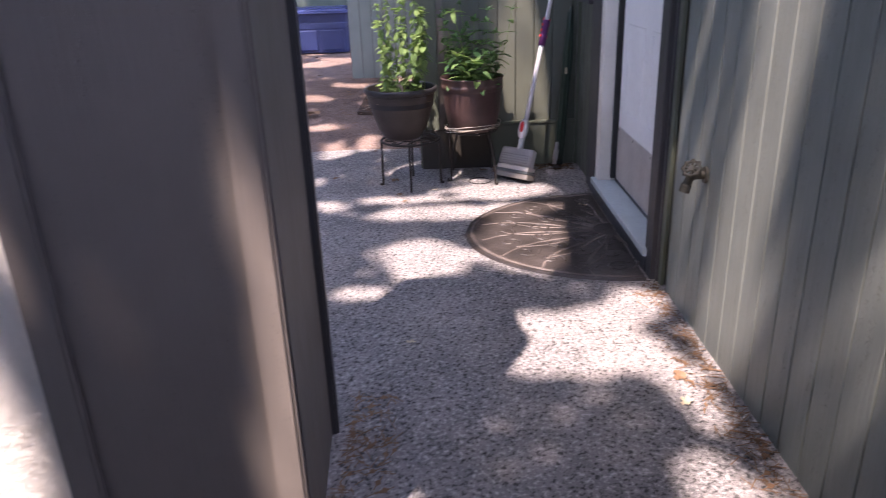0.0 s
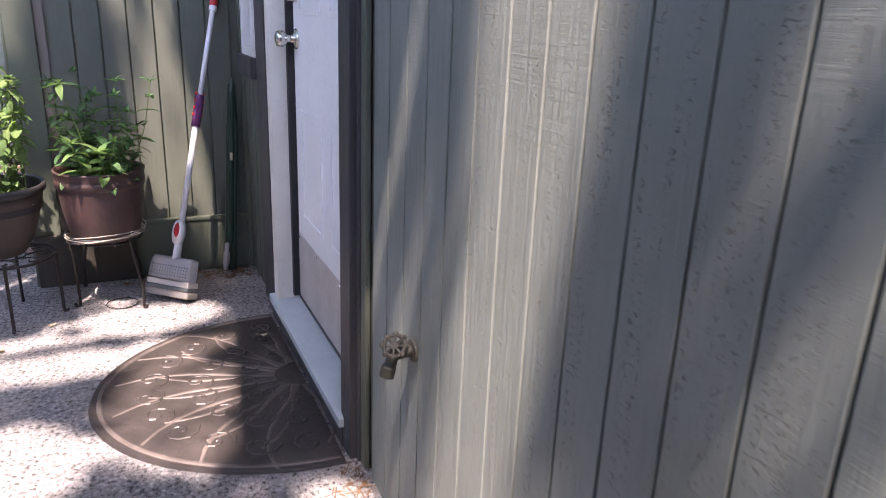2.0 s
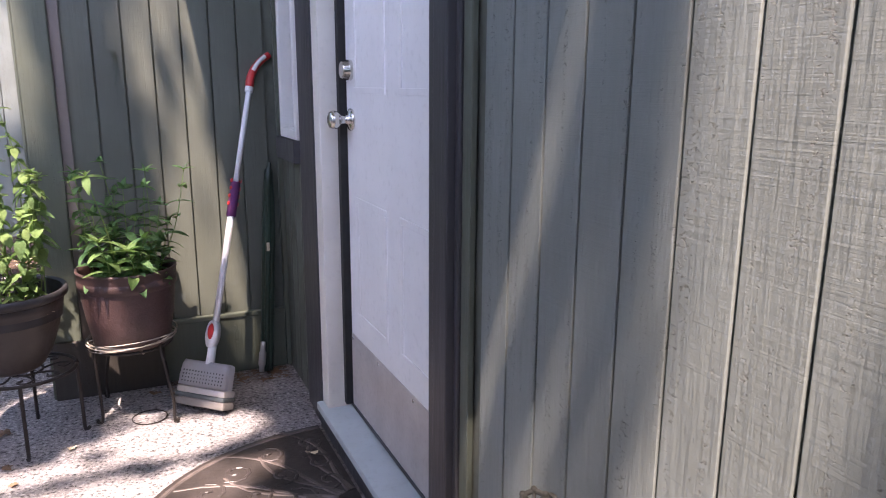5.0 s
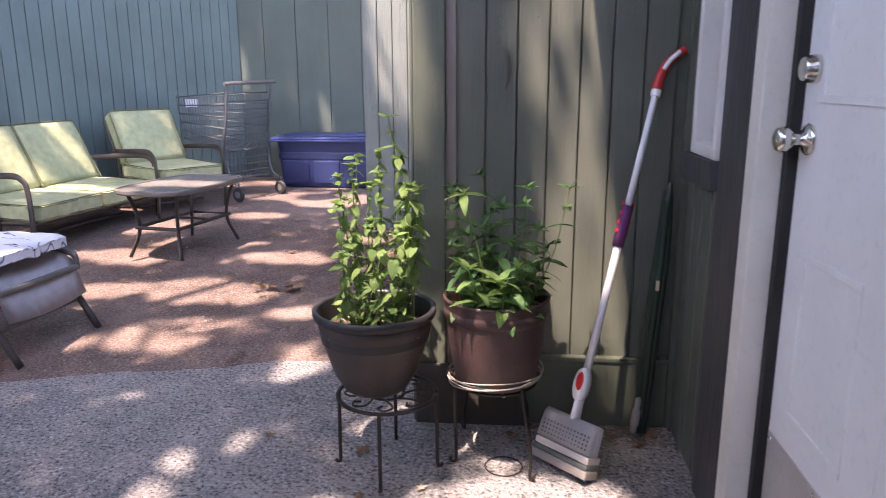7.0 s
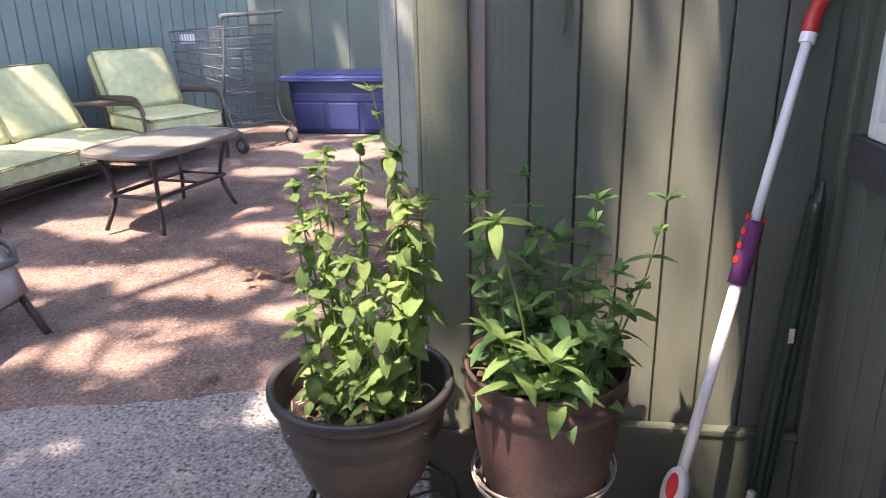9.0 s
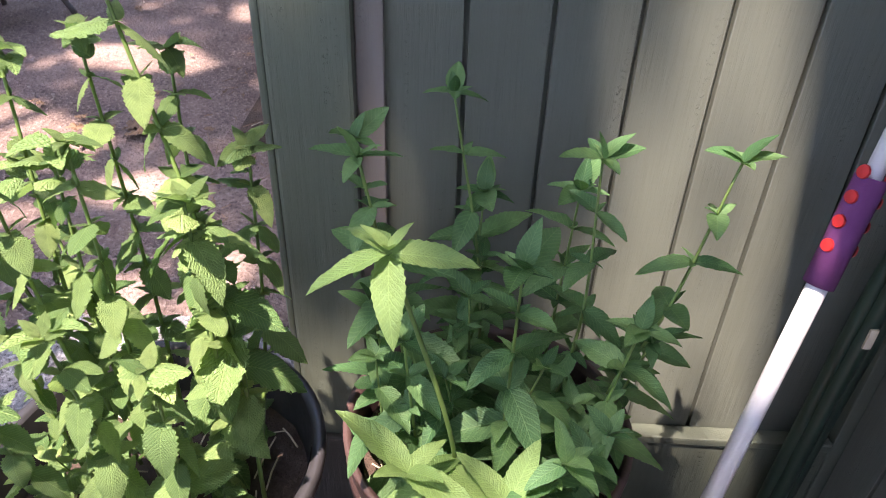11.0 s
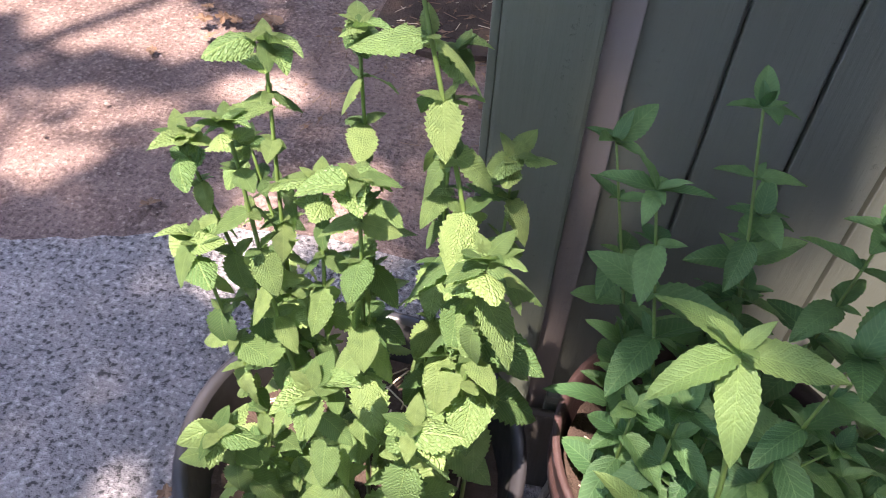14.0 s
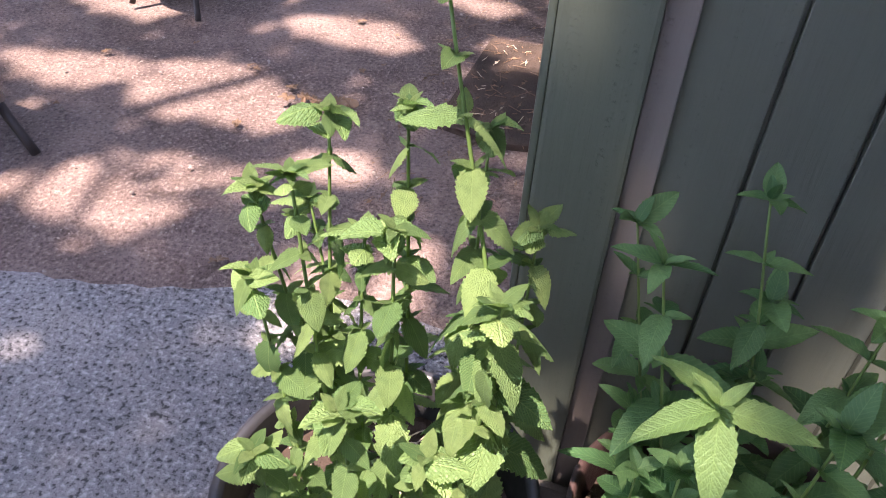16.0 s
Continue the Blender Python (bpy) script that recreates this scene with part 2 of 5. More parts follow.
M["roof"] = plain("pale roof board", (0.5, 0.49, 0.46), 0.8)


def glass_material():
    n = Nodes("window glass")
    return n.finish((0.03, 0.035, 0.04), 0.05, 0.0, spec=0.8)


M["glass"] = glass_material()


def print_material():
    """White cloth with scattered slanting black leaf marks."""
    n = Nodes("black and white leaf print")
    tone = (0.70, 0.70, 0.73)
    for turn, seed, wide in ((0.5, 0.0, 0.018), (-0.7, 5.3, 0.012)):
        place = n.add("ShaderNodeMapping", Vector=n.coord, Location=(seed, seed, 0), Rotation=(0, 0, turn), Scale=(3.2, 7.5, 3)).outputs[0]
        field = n.noise(1.0, 1.5, 0.45, place)
        strokes = n.ramp(field, (0.5 - wide, 0.0), (0.5, 1.0), (0.5 + wide, 0.0))
        gaps = n.ramp(n.noise(2.4, 1, 0.4, place), (0.47, 0.0), (0.5, 1.0))
        tone = n.mix(n.mix(1.0, strokes, gaps, "MULTIPLY"), tone, (0.06, 0.065, 0.09))
        blots = n.ramp(n.noise(1.5, 1, 0.4, place), (0.66, 0.0), (0.68, 1.0))
        tone = n.mix(blots, tone, (0.03, 0.034, 0.05))
    return n.finish(tone, 0.85, height=n.noise(9, 3, 0.5), bump=0.5, distance=0.02)


M["print"] = print_material()


# ---- shape helpers ----
def part(name, bm, material, parent=None, label="", smooth=False):
    """Link a bmesh as one mesh object under a thing or a part."""
    mesh = bpy.data.meshes.new(name)
    bm.to_mesh(mesh)
    bm.free()
    mesh.materials.append(M[material])
    if smooth:
        mesh.polygons.foreach_set("use_smooth", [True] * len(mesh.polygons))
    ob = new(name, mesh)
    ob.parent = parent
    return tagged(ob, label)


def thing(name, label, category, m=None, group="", kind=""):
    ob = new(name)
    ob.empty_display_size = 0.1
    ob.matrix_world = m or Matrix.Identity(4)
    return tagged(ob, label, category, group, kind)


def box(bm, lo, hi, bevel=0.0, m=None):
    centre = [(a + b) / 2 for a, b in zip(lo, hi)]
    size = Matrix.Diagonal((*[b - a for a, b in zip(lo, hi)], 1))
    made = bmesh.ops.create_cube(bm, size=1.0, matrix=(m or Matrix.Identity(4)) @ Matrix.Translation(centre) @ size)
    if bevel:
        edges = {e for v in made["verts"] for e in v.link_edges}
        bmesh.ops.bevel(bm, geom=list(edges), offset=bevel, segments=2, affect="EDGES", profile=0.6)
    return bm


def one_box(lo, hi, bevel=0.0):
    return box(bmesh.new(), lo, hi, bevel)


def smooth_path(points, steps=6):
    """Points along a Catmull-Rom line through the given ones."""
    pts = [Vector(p) for p in points]
    pts = [2 * pts[0] - pts[1], *pts, 2 * pts[-1] - pts[-2]]
    out = []
    for a, b, c, d in zip(pts, pts[1:], pts[2:], pts[3:]):
        for i in range(steps):
            t = i / steps
            out.append(0.5 * (2 * b + (c - a) * t + (2 * a - 5 * b + 4 * c - d) * t * t + (3 * b - a - 3 * c + d) * t ** 3))
    return out + [pts[-2]]


def tube(bm, points, radius, sides=8, flat=1.0, taper=None):
    """A round or flattened bar along points."""
    pts = [Vector(p) for p in points]
    rings, side = [], None
    for i, p in enumerate(pts):
        way = (pts[min(i + 1, len(pts) - 1)] - pts[max(i - 1, 0)]).normalized()
        if side is None:
            side = way.cross(Vector((0, 0, 1)) if abs(way.z) < 0.9 else Vector((1, 0, 0))).normalized()
        side = (side - way * side.dot(way)).normalized()
        other = way.cross(side)
        r = radius * (1 + (taper - 1) * i / (len(pts) - 1)) if taper is not None else radius
        rings.append([bm.verts.new(p + r * (math.cos(a) * side + flat * math.sin(a) * other)) for a in [2 * math.pi * k / sides for k in range(sides)]])
    for a, b in zip(rings, rings[1:]):
        for k in range(sides):
            bm.faces.new((a[k], a[(k + 1) % sides], b[(k + 1) % sides], b[k]))
    bm.faces.new(rings[0][::-1])
    bm.faces.new(rings[-1])
    return bm


def one_tube(points, radius, sides=8, flat=1.0, taper=None):
    return tube(bmesh.new(), points, radius, sides, flat, taper)


def lathe(bm, profile, sides=40, m=None):
    """Turn (radius, height) points round the z axis."""
    m = m or Matrix.Identity(4)
    rings = [[bm.verts.new(m @ Vector((r * math.cos(a), r * math.sin(a), z))) for a in [2 * math.pi * k / sides for k in range(sides)]] for r, z in profile]
    for a, b in zip(rings, rings[1:]):
        for k in range(sides):
            bm.faces.new((a[k], a[(k + 1) % sides], b[(k + 1) % sides], b[k]))
    return bm


def ring(bm, centre, radius, thick, sides=36, flat=1.0):
    pts = [(centre[0] + radius * math.cos(2 * math.pi * k / sides), centre[1] + radius * math.sin(2 * math.pi * k / sides), centre[2]) for k in range(sides + 1)]
    return tube(bm, pts, thick, 8, flat)


def cushion_shape(size, crown=0.25, cuts=7, seed=0):
    """A stuffed pad: a box with rounded, slightly uneven faces."""
    bm = bmesh.new()
    bmesh.ops.create_cube(bm, size=2.0)
    bmesh.ops.subdivide_edges(bm, edges=bm.edges, cuts=cuts, use_grid_fill=True)
    for v in bm.verts:
        x, y, z = v.co
        edge = (1 - abs(x) ** 3.5) * (1 - abs(y) ** 3.5)
        thick = (1 - crown) + crown * max(0.0, edge)
        wob = 0.05 * noise.noise(Vector((x * 2.2 + seed, y * 2.2, z)))
        v.co = Vector((x * size[0] / 2 * (1 - 0.02 * abs(y) ** 6), y * size[1] / 2 * (1 - 0.02 * abs(x) ** 6), z * size[2] / 2 * thick + wob * size[2]))
    bmesh.ops.bevel(bm, geom=[e for e in bm.edges if e.calc_face_angle(0) > 0.9], offset=min(size) * 0.12, segments=2, affect="EDGES")
    return bm


def slope(x, y):
    """Height of the earth: level by the slab, rising gently towards the far fence."""
    step = min(1.0, max(0.0, (y - 4.45) / 0.4))
    return 0.03 * step * step * (3 - 2 * step) + 0.052 * max(0.0, min(y, 9.5) - 4.45)


def flat_basis(origin, along, ahead):
    """A pose on the ground with x along, y ahead."""
    x, y = Vector((*along, 0)).normalized(), Vector((*ahead, 0)).normalized()
    return Matrix(((x.x, y.x, 0, origin[0]), (x.y, y.y, 0, origin[1]), (0, 0, 1, origin[2]), (0, 0, 0, 1)))

# ---- the place: ground, walls, roofs ----
def ground_sheet():
    bm = bmesh.new()
    xs = [-60, -30, -15, -8, *[-6 + 0.25 * i for i in range(33)], 4, 8, 15, 30, 60]
    ys = [-60, -30, -15, -8, -4, -1, 1, 3, *[4.0 + 0.2 * i for i in range(31)], 12, 20, 35, 60]
    grid = [[bm.verts.new((x, y, slope(x, y) - 0.012 + 0.012 * noise.noise(Vector((x * 2, y * 2, 0))) * (y > 4.5))) for x in xs] for y in ys]
    for a, b in zip(grid, grid[1:]):
        for k in range(len(xs) - 1):
            bm.faces.new((a[k], a[k + 1], b[k + 1], b[k]))
    return bm


ground = part("ground", ground_sheet(), "earth", smooth=True)
tagged(ground, "packed reddish brown earth with small stones, dappled by sun", "ground", kind="structure")


def slab():
    """The concrete walk, with a worn far edge."""
    bm = bmesh.new()
    xs = [-3.0 + 0.05 * i for i in range(83)] + [1.15]
    far = [bm.verts.new((x, 4.50 + 0.27 * (x + 0.93) + 0.05 * noise.noise(Vector((x * 3, 0, 0))) + 0.03 * noise.noise(Vector((x * 11, 3, 0))) if x < 0.19 else 4.2, 0.004)) for x in xs]
    near = [bm.verts.new((x, -4.0, 0.0)) for x in xs]
    for k in range(len(xs) - 1):
        bm.faces.new((near[k], near[k + 1], far[k + 1], far[k]))
    skirt = bmesh.ops.extrude_face_region(bm, geom=bm.faces[:])
    bmesh.ops.translate(bm, verts=[v for v in skirt["geom"] if isinstance(v, bmesh.types.BMVert)], vec=(0, 0, 0.006))
    bmesh.ops.recalc_face_normals(bm, faces=bm.faces)
    return bm


pavement = part("pavement", slab(), "concrete")
tagged(pavement, "grey exposed-aggregate concrete walk with a worn edge", "pavement", kind="structure")

PITCH = 0.1025
WALL_X = 1.112      # face of the siding by the door
DOOR_Y = (2.50, 3.44)
WINDOW_Y, WINDOW_Z = (3.735, 4.0), (1.01, 1.95)
BACK_Y = 4.145


def wall_with_openings():
    bm = bmesh.new()
    x0, x1, top = WALL_X + 0.012, WALL_X + 0.16, 2.7
    for lo, hi in (((x0, -4, 0), (x1, DOOR_Y[0], top)), ((x0, DOOR_Y[0], 2.14), (x1, DOOR_Y[1], top)), ((x0, DOOR_Y[1], 0), (x1, WINDOW_Y[0], top)),
                   ((x0, WINDOW_Y[0], 0), (x1, WINDOW_Y[1], WINDOW_Z[0])), ((x0, WINDOW_Y[0], WINDOW_Z[1]), (x1, WINDOW_Y[1], top)), ((x0, WINDOW_Y[1], 0), (x1, 4.3, top))):
        box(bm, lo, hi)
    return bm


wall_east = part("wall_east", wall_with_openings(), "siding_back")
tagged(wall_east, "green painted grooved siding wall beside the walk", "wall", kind="structure")
wall_back = part("wall_back", one_box((0.215, BACK_Y + 0.012, 0), (1.124, BACK_Y + 0.14, 2.7)), "siding_back")
tagged(wall_back, "green painted grooved siding wall behind the potted plants", "wall", kind="structure")
wall_return = part("wall_return", one_box((0.215, BACK_Y + 0.14, 0), (0.34, 6.95, 2.7)), "siding")
tagged(wall_return, "green painted side wall of the building", "wall", kind="structure")
wall_shed = part("wall_shed", one_box((-0.52, 6.962, 0), (0.34, 7.1, 2.7)), "siding_back")
tagged(wall_shed, "sunlit green siding wall end beyond the corner post", "wall", kind="structure")
# out of view: placed here to keep southern sky light off the walls
wall_behind = part("wall_behind", one_box((-3.6, -1.25, -0.2), (1.3, -1.1, 3.0)), "siding")
tagged(wall_behind, "plain green unseen wall added to block sky behind the walk", "wall", kind="structure")

# never in view: added on the west to darken the siding near the start
wall_passage = part("wall_passage", one_box((-1.42, -1.1, -0.02), (-1.28, 1.095, 3.0)), "siding")
tagged(wall_passage, "plain green wall added unseen to shade the passage", "wall", kind="structure")
# only a sliver shows past the column; its length is added to block sky
wall_gate = part("wall_gate", one_box((-3.6, 1.10, -0.02), (-0.368, 1.24, 2.4), 0.01), "stucco")
tagged(wall_gate, "pale rough stucco wall, mostly unseen, added beside the fence end", "wall", kind="structure")

FENCE_CORNER = Vector((-2.2, 9.0))
FENCE_WAY = Vector((-0.5, -0.866)).normalized()
fence_m = flat_basis((FENCE_CORNER.x, FENCE_CORNER.y, 0), FENCE_WAY, (0.866, -0.5))
# upper part of both yard walls is unseen, raised to hold back sky light
fence_side = part("wall_west", one_box((-0.1, -0.12, -0.2), (10.5, -0.012, 5.0)), "siding_back")
fence_side.matrix_world = fence_m
tagged(fence_side, "tall blue-green grooved wall behind the seats", "wall", kind="structure")
fence_far = part("wall_north", one_box((-2.3, 9.012, -0.2), (1.2, 9.13, 5.0)), "siding_back")
tagged(fence_far, "tall dark green panelled wall at the end of the yard", "wall", kind="structure")

eave = bmesh.new()
low = [eave.verts.new(v) for v in ((0.315, 1.625, 2.42), (0.655, 4.3, 2.42), (1.3, 4.3, 2.52), (1.3, 1.625, 2.52))]
eave.faces.new(low)
made = bmesh.ops.extrude_face_region(eave, geom=eave.faces[:])
bmesh.ops.translate(eave, verts=[v for v in made["geom"] if isinstance(v, bmesh.types.BMVert)], vec=(0, 0, 0.05))
bmesh.ops.recalc_face_normals(eave, faces=eave.faces)
tagged(part("trim_eave", eave, "roof"), "small board roof over the door", "eave", kind="structure")


def prism(corners, z0, z1, bevel=0.0):
    """An upright block on the given corners."""
    bm = bmesh.new()
    low = [bm.verts.new((x, y, z0)) for x, y in corners]
    high = [bm.verts.new((x, y, z1)) for x, y in corners]
    bm.faces.new(low[::-1])
    bm.faces.new(high)
    for k in range(len(corners)):
        bm.faces.new((low[k], low[(k + 1) % len(corners)], high[(k + 1) % len(corners)], high[k]))
    bmesh.ops.recalc_face_normals(bm, faces=bm.faces)
    if bevel:
        bmesh.ops.bevel(bm, geom=bm.edges[:], offset=bevel, segments=2, affect="EDGES")
    return bm


def gate_column():
    """The boxed end of a fence beside the walk, narrowing away from the gate."""
    col = thing("fence_end_column", "shaded grey-brown boxed fence end with corner boards", "fence", kind="structure")
    part("body", prism([(-0.335, 1.012), (0.05, 1.012), (0.012, 1.53), (-0.36, 1.53)], 0.0, 2.56), "column", col)
    part("corner_board", prism([(0.012, 0.99), (0.064, 0.99), (0.062, 1.011), (0.012, 1.011)], 0.0, 2.56, 0.005), "column", col)
    part("corner_board", prism([(0.0505, 1.013), (0.064, 1.013), (0.058, 1.09), (0.046, 1.09)], 0.0, 2.56, 0.004), "column", col)
    part("corner_board", prism([(-0.352, 0.99), (-0.295, 0.99), (-0.295, 1.011), (-0.352, 1.011)], 0.0, 2.56, 0.005), "column", col)
    part("end_post", prism([(-0.03, 1.531), (0.03, 1.531), (0.026, 1.575), (-0.03, 1.575)], 0.0, 2.56, 0.005), "casing", col, "dark end post")
    return col


gate_column()


# ---- door, window and their trim ----
def fitted_door():
    d = thing("door_1", "closed white panelled entry door with a grey kick plate", "door", kind="structure")
    x = WALL_X + 0.060
    part("slab", one_box((x, 2.546, 0.123), (x + 0.045, 3.398, 2.09), 0.003), "door", d)
    for z0, z1 in ((0.46, 0.86), (1.18, 1.62), (1.74, 1.98)):
        for y0, y1 in ((2.64, 2.92), (3.03, 3.31)):
            bm = bmesh.new()
            for lo, hi in (((x - 0.004, y0, z0), (x + 0.002, y1, z0 + 0.018)), ((x - 0.004, y0, z1 - 0.018), (x + 0.002, y1, z1)),
                           ((x - 0.004, y0, z0 + 0.018), (x + 0.002, y0 + 0.018, z1 - 0.018)), ((x - 0.004, y1 - 0.018, z0 + 0.018), (x + 0.002, y1, z1 - 0.018))):
                box(bm, lo, hi, 0.0018)
            part("panel_moulding", bm, "door", d)
    kick = part("kick_plate", one_box((x - 0.003, 2.56, 0.13), (x + 0.001, 3.39, 0.385), 0.001), "kick", d, "scuffed grey metal kick plate")
    for y in (2.575, 2.83, 3.12, 3.375):
        part("screw", lathe(bmesh.new(), [(0.0, -0.005), (0.005, -0.0045), (0.006, -0.003)], 10, pose(x, y, 0.37, 0, 90, 0)), "chrome", kick)
    knob = part("knob", lathe(bmesh.new(), [(0.034, 0.0), (0.036, -0.004), (0.030, -0.010), (0.014, -0.014), (0.012, -0.034), (0.020, -0.042), (0.028, -0.052), (0.029, -0.062), (0.024, -0.072), (0.010, -0.077), (0.0, -0.077)], 28, pose(x, 3.345, 1.10, 0, 90, 0)), "chrome", d, "round satin nickel knob", True)
    bolt = part("deadbolt", lathe(bmesh.new(), [(0.031, 0.0), (0.031, -0.010), (0.026, -0.028), (0.024, -0.031), (0.0, -0.032)], 28, pose(x, 3.345, 1.25, 0, 90, 0)), "chrome", d, "satin nickel deadbolt")
    return d


def door_frame():
    f = thing("trim_door_frame", "cream jamb and charcoal casing around the door", "door frame", kind="structure")
    x = WALL_X
    part("jamb", one_box((x - 0.022, 3.425, 0.105), (x + 0.14, 3.50, 2.14), 0.003), "jamb", f, "cream painted far jamb")
    part("jamb", one_box((x - 0.028, 2.50, 0.105), (x + 0.14, 2.525, 2.14), 0.003), "casing", f)
    part("head", one_box((x - 0.02, 2.525, 2.10), (x + 0.14, 3.425, 2.14), 0.003), "jamb", f)
    part("weatherstrip", one_box((x + 0.036, 3.3985, 0.122), (x + 0.10, 3.4248, 2.10)), "weather", f)
    part("weatherstrip", one_box((x + 0.052, 2.5252, 0.122), (x + 0.10, 2.545, 2.10)), "weather", f)
    part("casing", one_box((x - 0.030, 2.43, 0.0), (x + 0.005, 2.50, 2.2), 0.004), "casing", f)
    part("casing", one_box((x - 0.012, 2.412, 0.0), (x + 0.008, 2.43, 2.2), 0.004), "casing", f)
    part("green_strip", one_box((x - 0.006, 2.372, 0.0), (x + 0.008, 2.409, 2.2), 0.003), "trim", f, "narrow green cover strip")
    part("casing", one_box((x - 0.026, 3.50, 0.0), (x + 0.012, 3.61, 2.2), 0.004), "casing", f)
    part("casing", one_box((x - 0.018, 3.61, 0.0), (x + 0.012, 3.735, 2.2), 0.004), "casing", f)
    part("casing", one_box((x - 0.026, 2.50, 2.14), (x + 0.012, 3.50, 2.2), 0.004), "casing", f)
    return f


def door_sill():
    s = thing("doorstep", "pale grey-green painted wooden door sill with a dark riser", "doorstep", kind="structure")
    x = WALL_X
    part("tread", one_box((x - 0.045, 2.49, 0.077), (x + 0.085, 3.50, 0.105), 0.004), "sill", s)
    part("threshold", one_box((x + 0.06, 2.525, 0.1055), (x + 0.13, 3.425, 0.121), 0.003), "casing", s)
    part("riser", one_box((x - 0.032, 2.50, 0.0), (x + 0.08, 3.50, 0.077)), "casing", s)
    return s


def side_window():
    w = thing("window_1", "white framed narrow window with a charcoal sill", "window", kind="structure")
    x, (y0, y1), (z0, z1) = WALL_X, WINDOW_Y, WINDOW_Z
    frame_part = bmesh.new()
    for lo, hi in (((x - 0.03, y0, z0), (x + 0.06, y0 + 0.03, z1)), ((x - 0.03, y1 - 0.03, z0), (x + 0.06, y1, z1)), ((x - 0.03, y0 + 0.03, z0), (x + 0.06, y1 - 0.03, z0 + 0.035)), ((x - 0.03, y0 + 0.03, z1 - 0.035), (x + 0.06, y1 - 0.03, z1))):
        box(frame_part, lo, hi, 0.004)
    part("window_frame", frame_part, "window", w)
    part("pane", one_box((x + 0.03, y0 + 0.03, z0 + 0.035), (x + 0.036, y1 - 0.03, z1 - 0.035)), "glass", w)
    part("window_sill", one_box((x - 0.04, 3.737, 0.925), (x + 0.012, y1 + 0.05, z0 - 0.002), 0.004), "casing", w)
    part("side_casing", one_box((x - 0.022, y1 + 0.002, z0), (x + 0.012, y1 + 0.05, 2.0), 0.004), "trim", w)
    return w


fitted_door()
door_frame()
door_sill()
side_window()

trim = thing("trim_corner", "weathered green corner post and boards of the siding", "trim", kind="structure")
part("corner_post", one_box((0.20, BACK_Y - 0.028, 0.0), (0.308, BACK_Y + 0.012, 2.7), 0.006), "trim", trim)
part("batten", one_box((0.3085, BACK_Y - 0.010, 0.0), (0.3435, BACK_Y + 0.012, 2.7), 0.002), "column", trim)
part("side_board", one_box((0.19, BACK_Y - 0.026, 0.0), (0.2, BACK_Y + 0.08, 2.7), 0.003), "trim", trim)
part("plinth_board", one_box((0.20, BACK_Y - 0.045, 0.0), (0.60, BACK_Y - 0.029, 0.24), 0.006), "plinth", trim, "dark brown plinth board")
part("base_board", one_box((0.338, BACK_Y - 0.024, 0.012), (WALL_X - 0.02, BACK_Y + 0.001, 0.255), 0.006), "trim", trim)
part("ledge", one_box((0.338, BACK_Y - 0.030, 0.2555), (WALL_X - 0.02, BACK_Y, 0.273), 0.004), "trim", trim)
part("corner_strip", one_box((WALL_X - 0.018, BACK_Y - 0.022, 0.0), (WALL_X + 0.012, BACK_Y + 0.012, 2.7), 0.004), "trim", trim)


flake = bmesh.new()
strip = [[flake.verts.new((0.505 + 0.012 * math.sin(3 * f) + w * 0.008 * (1 - 0.7 * f), BACK_Y - 0.004 - 0.012 * f * f, 1.33 - 0.13 * f)) for w in (-1, 1)] for f in [k / 6 for k in range(7)]]
for a, b in zip(strip, strip[1:]):
    flake.faces.new((a[0], a[1], b[1], b[0]))
bmesh.ops.solidify(flake, geom=flake.faces[:], thickness=0.0015)
part("paint_flake", flake, "trim", wall_back, "torn curl of green paint")


# ---- small things on the walk ----
def hose_tap():
    tap = thing("garden_tap", "weathered brass hose tap with a round wheel handle on the siding", "tap")
    y, z, x = 2.045, 0.522, WALL_X - 0.004
    part("flange", lathe(bmesh.new(), [(0.0, -0.006), (0.024, -0.006), (0.026, 0.0)], 20, pose(x, y, z, 0, 90, 0)), "brass", tap)
    part("body", one_tube(smooth_path([(x, y, z), (x - 0.025, y, z), (x - 0.045, y, z - 0.006), (x - 0.056, y - 0.002, z - 0.03)]), 0.013, 12), "brass", tap, smooth=True)
    part("spout", lathe(bmesh.new(), [(0.012, 0.012), (0.016, 0.008), (0.016, -0.014), (0.012, -0.014), (0.011, -0.004)], 20, pose(x - 0.058, y - 0.002, z - 0.036, 0, 15, 0)), "brass", tap)
    part("bonnet", lathe(bmesh.new(), [(0.016, 0.0), (0.015, 0.016), (0.009, 0.02), (0.006, 0.034)], 16, pose(x - 0.028, y, z + 0.004, 35, -38, 0)), "brass", tap)
    wheel = bmesh.new()
    ring(wheel, (0, 0, 0), 0.023, 0.0045, 28)
    tube(wheel, [(0, 0, -0.004), (0, 0, 0.004)], 0.009, 12)
    for k in range(8):
        a = 2 * math.pi * k / 8
        tube(wheel, [(0, 0, 0), (0.023 * math.cos(a), 0.023 * math.sin(a), 0)], 0.003, 6)
        bmesh.ops.create_uvsphere(wheel, u_segments=8, v_segments=6, radius=0.0062, matrix=Matrix.Translation((0.026 * math.cos(a), 0.026 * math.sin(a), 0)))
    bmesh.ops.transform(wheel, matrix=pose(x - 0.05, y - 0.016, z + 0.026, 35, -38, 0), verts=wheel.verts)
    part("wheel_handle", wheel, "brass", tap, "round scalloped wheel handle")
    return tap


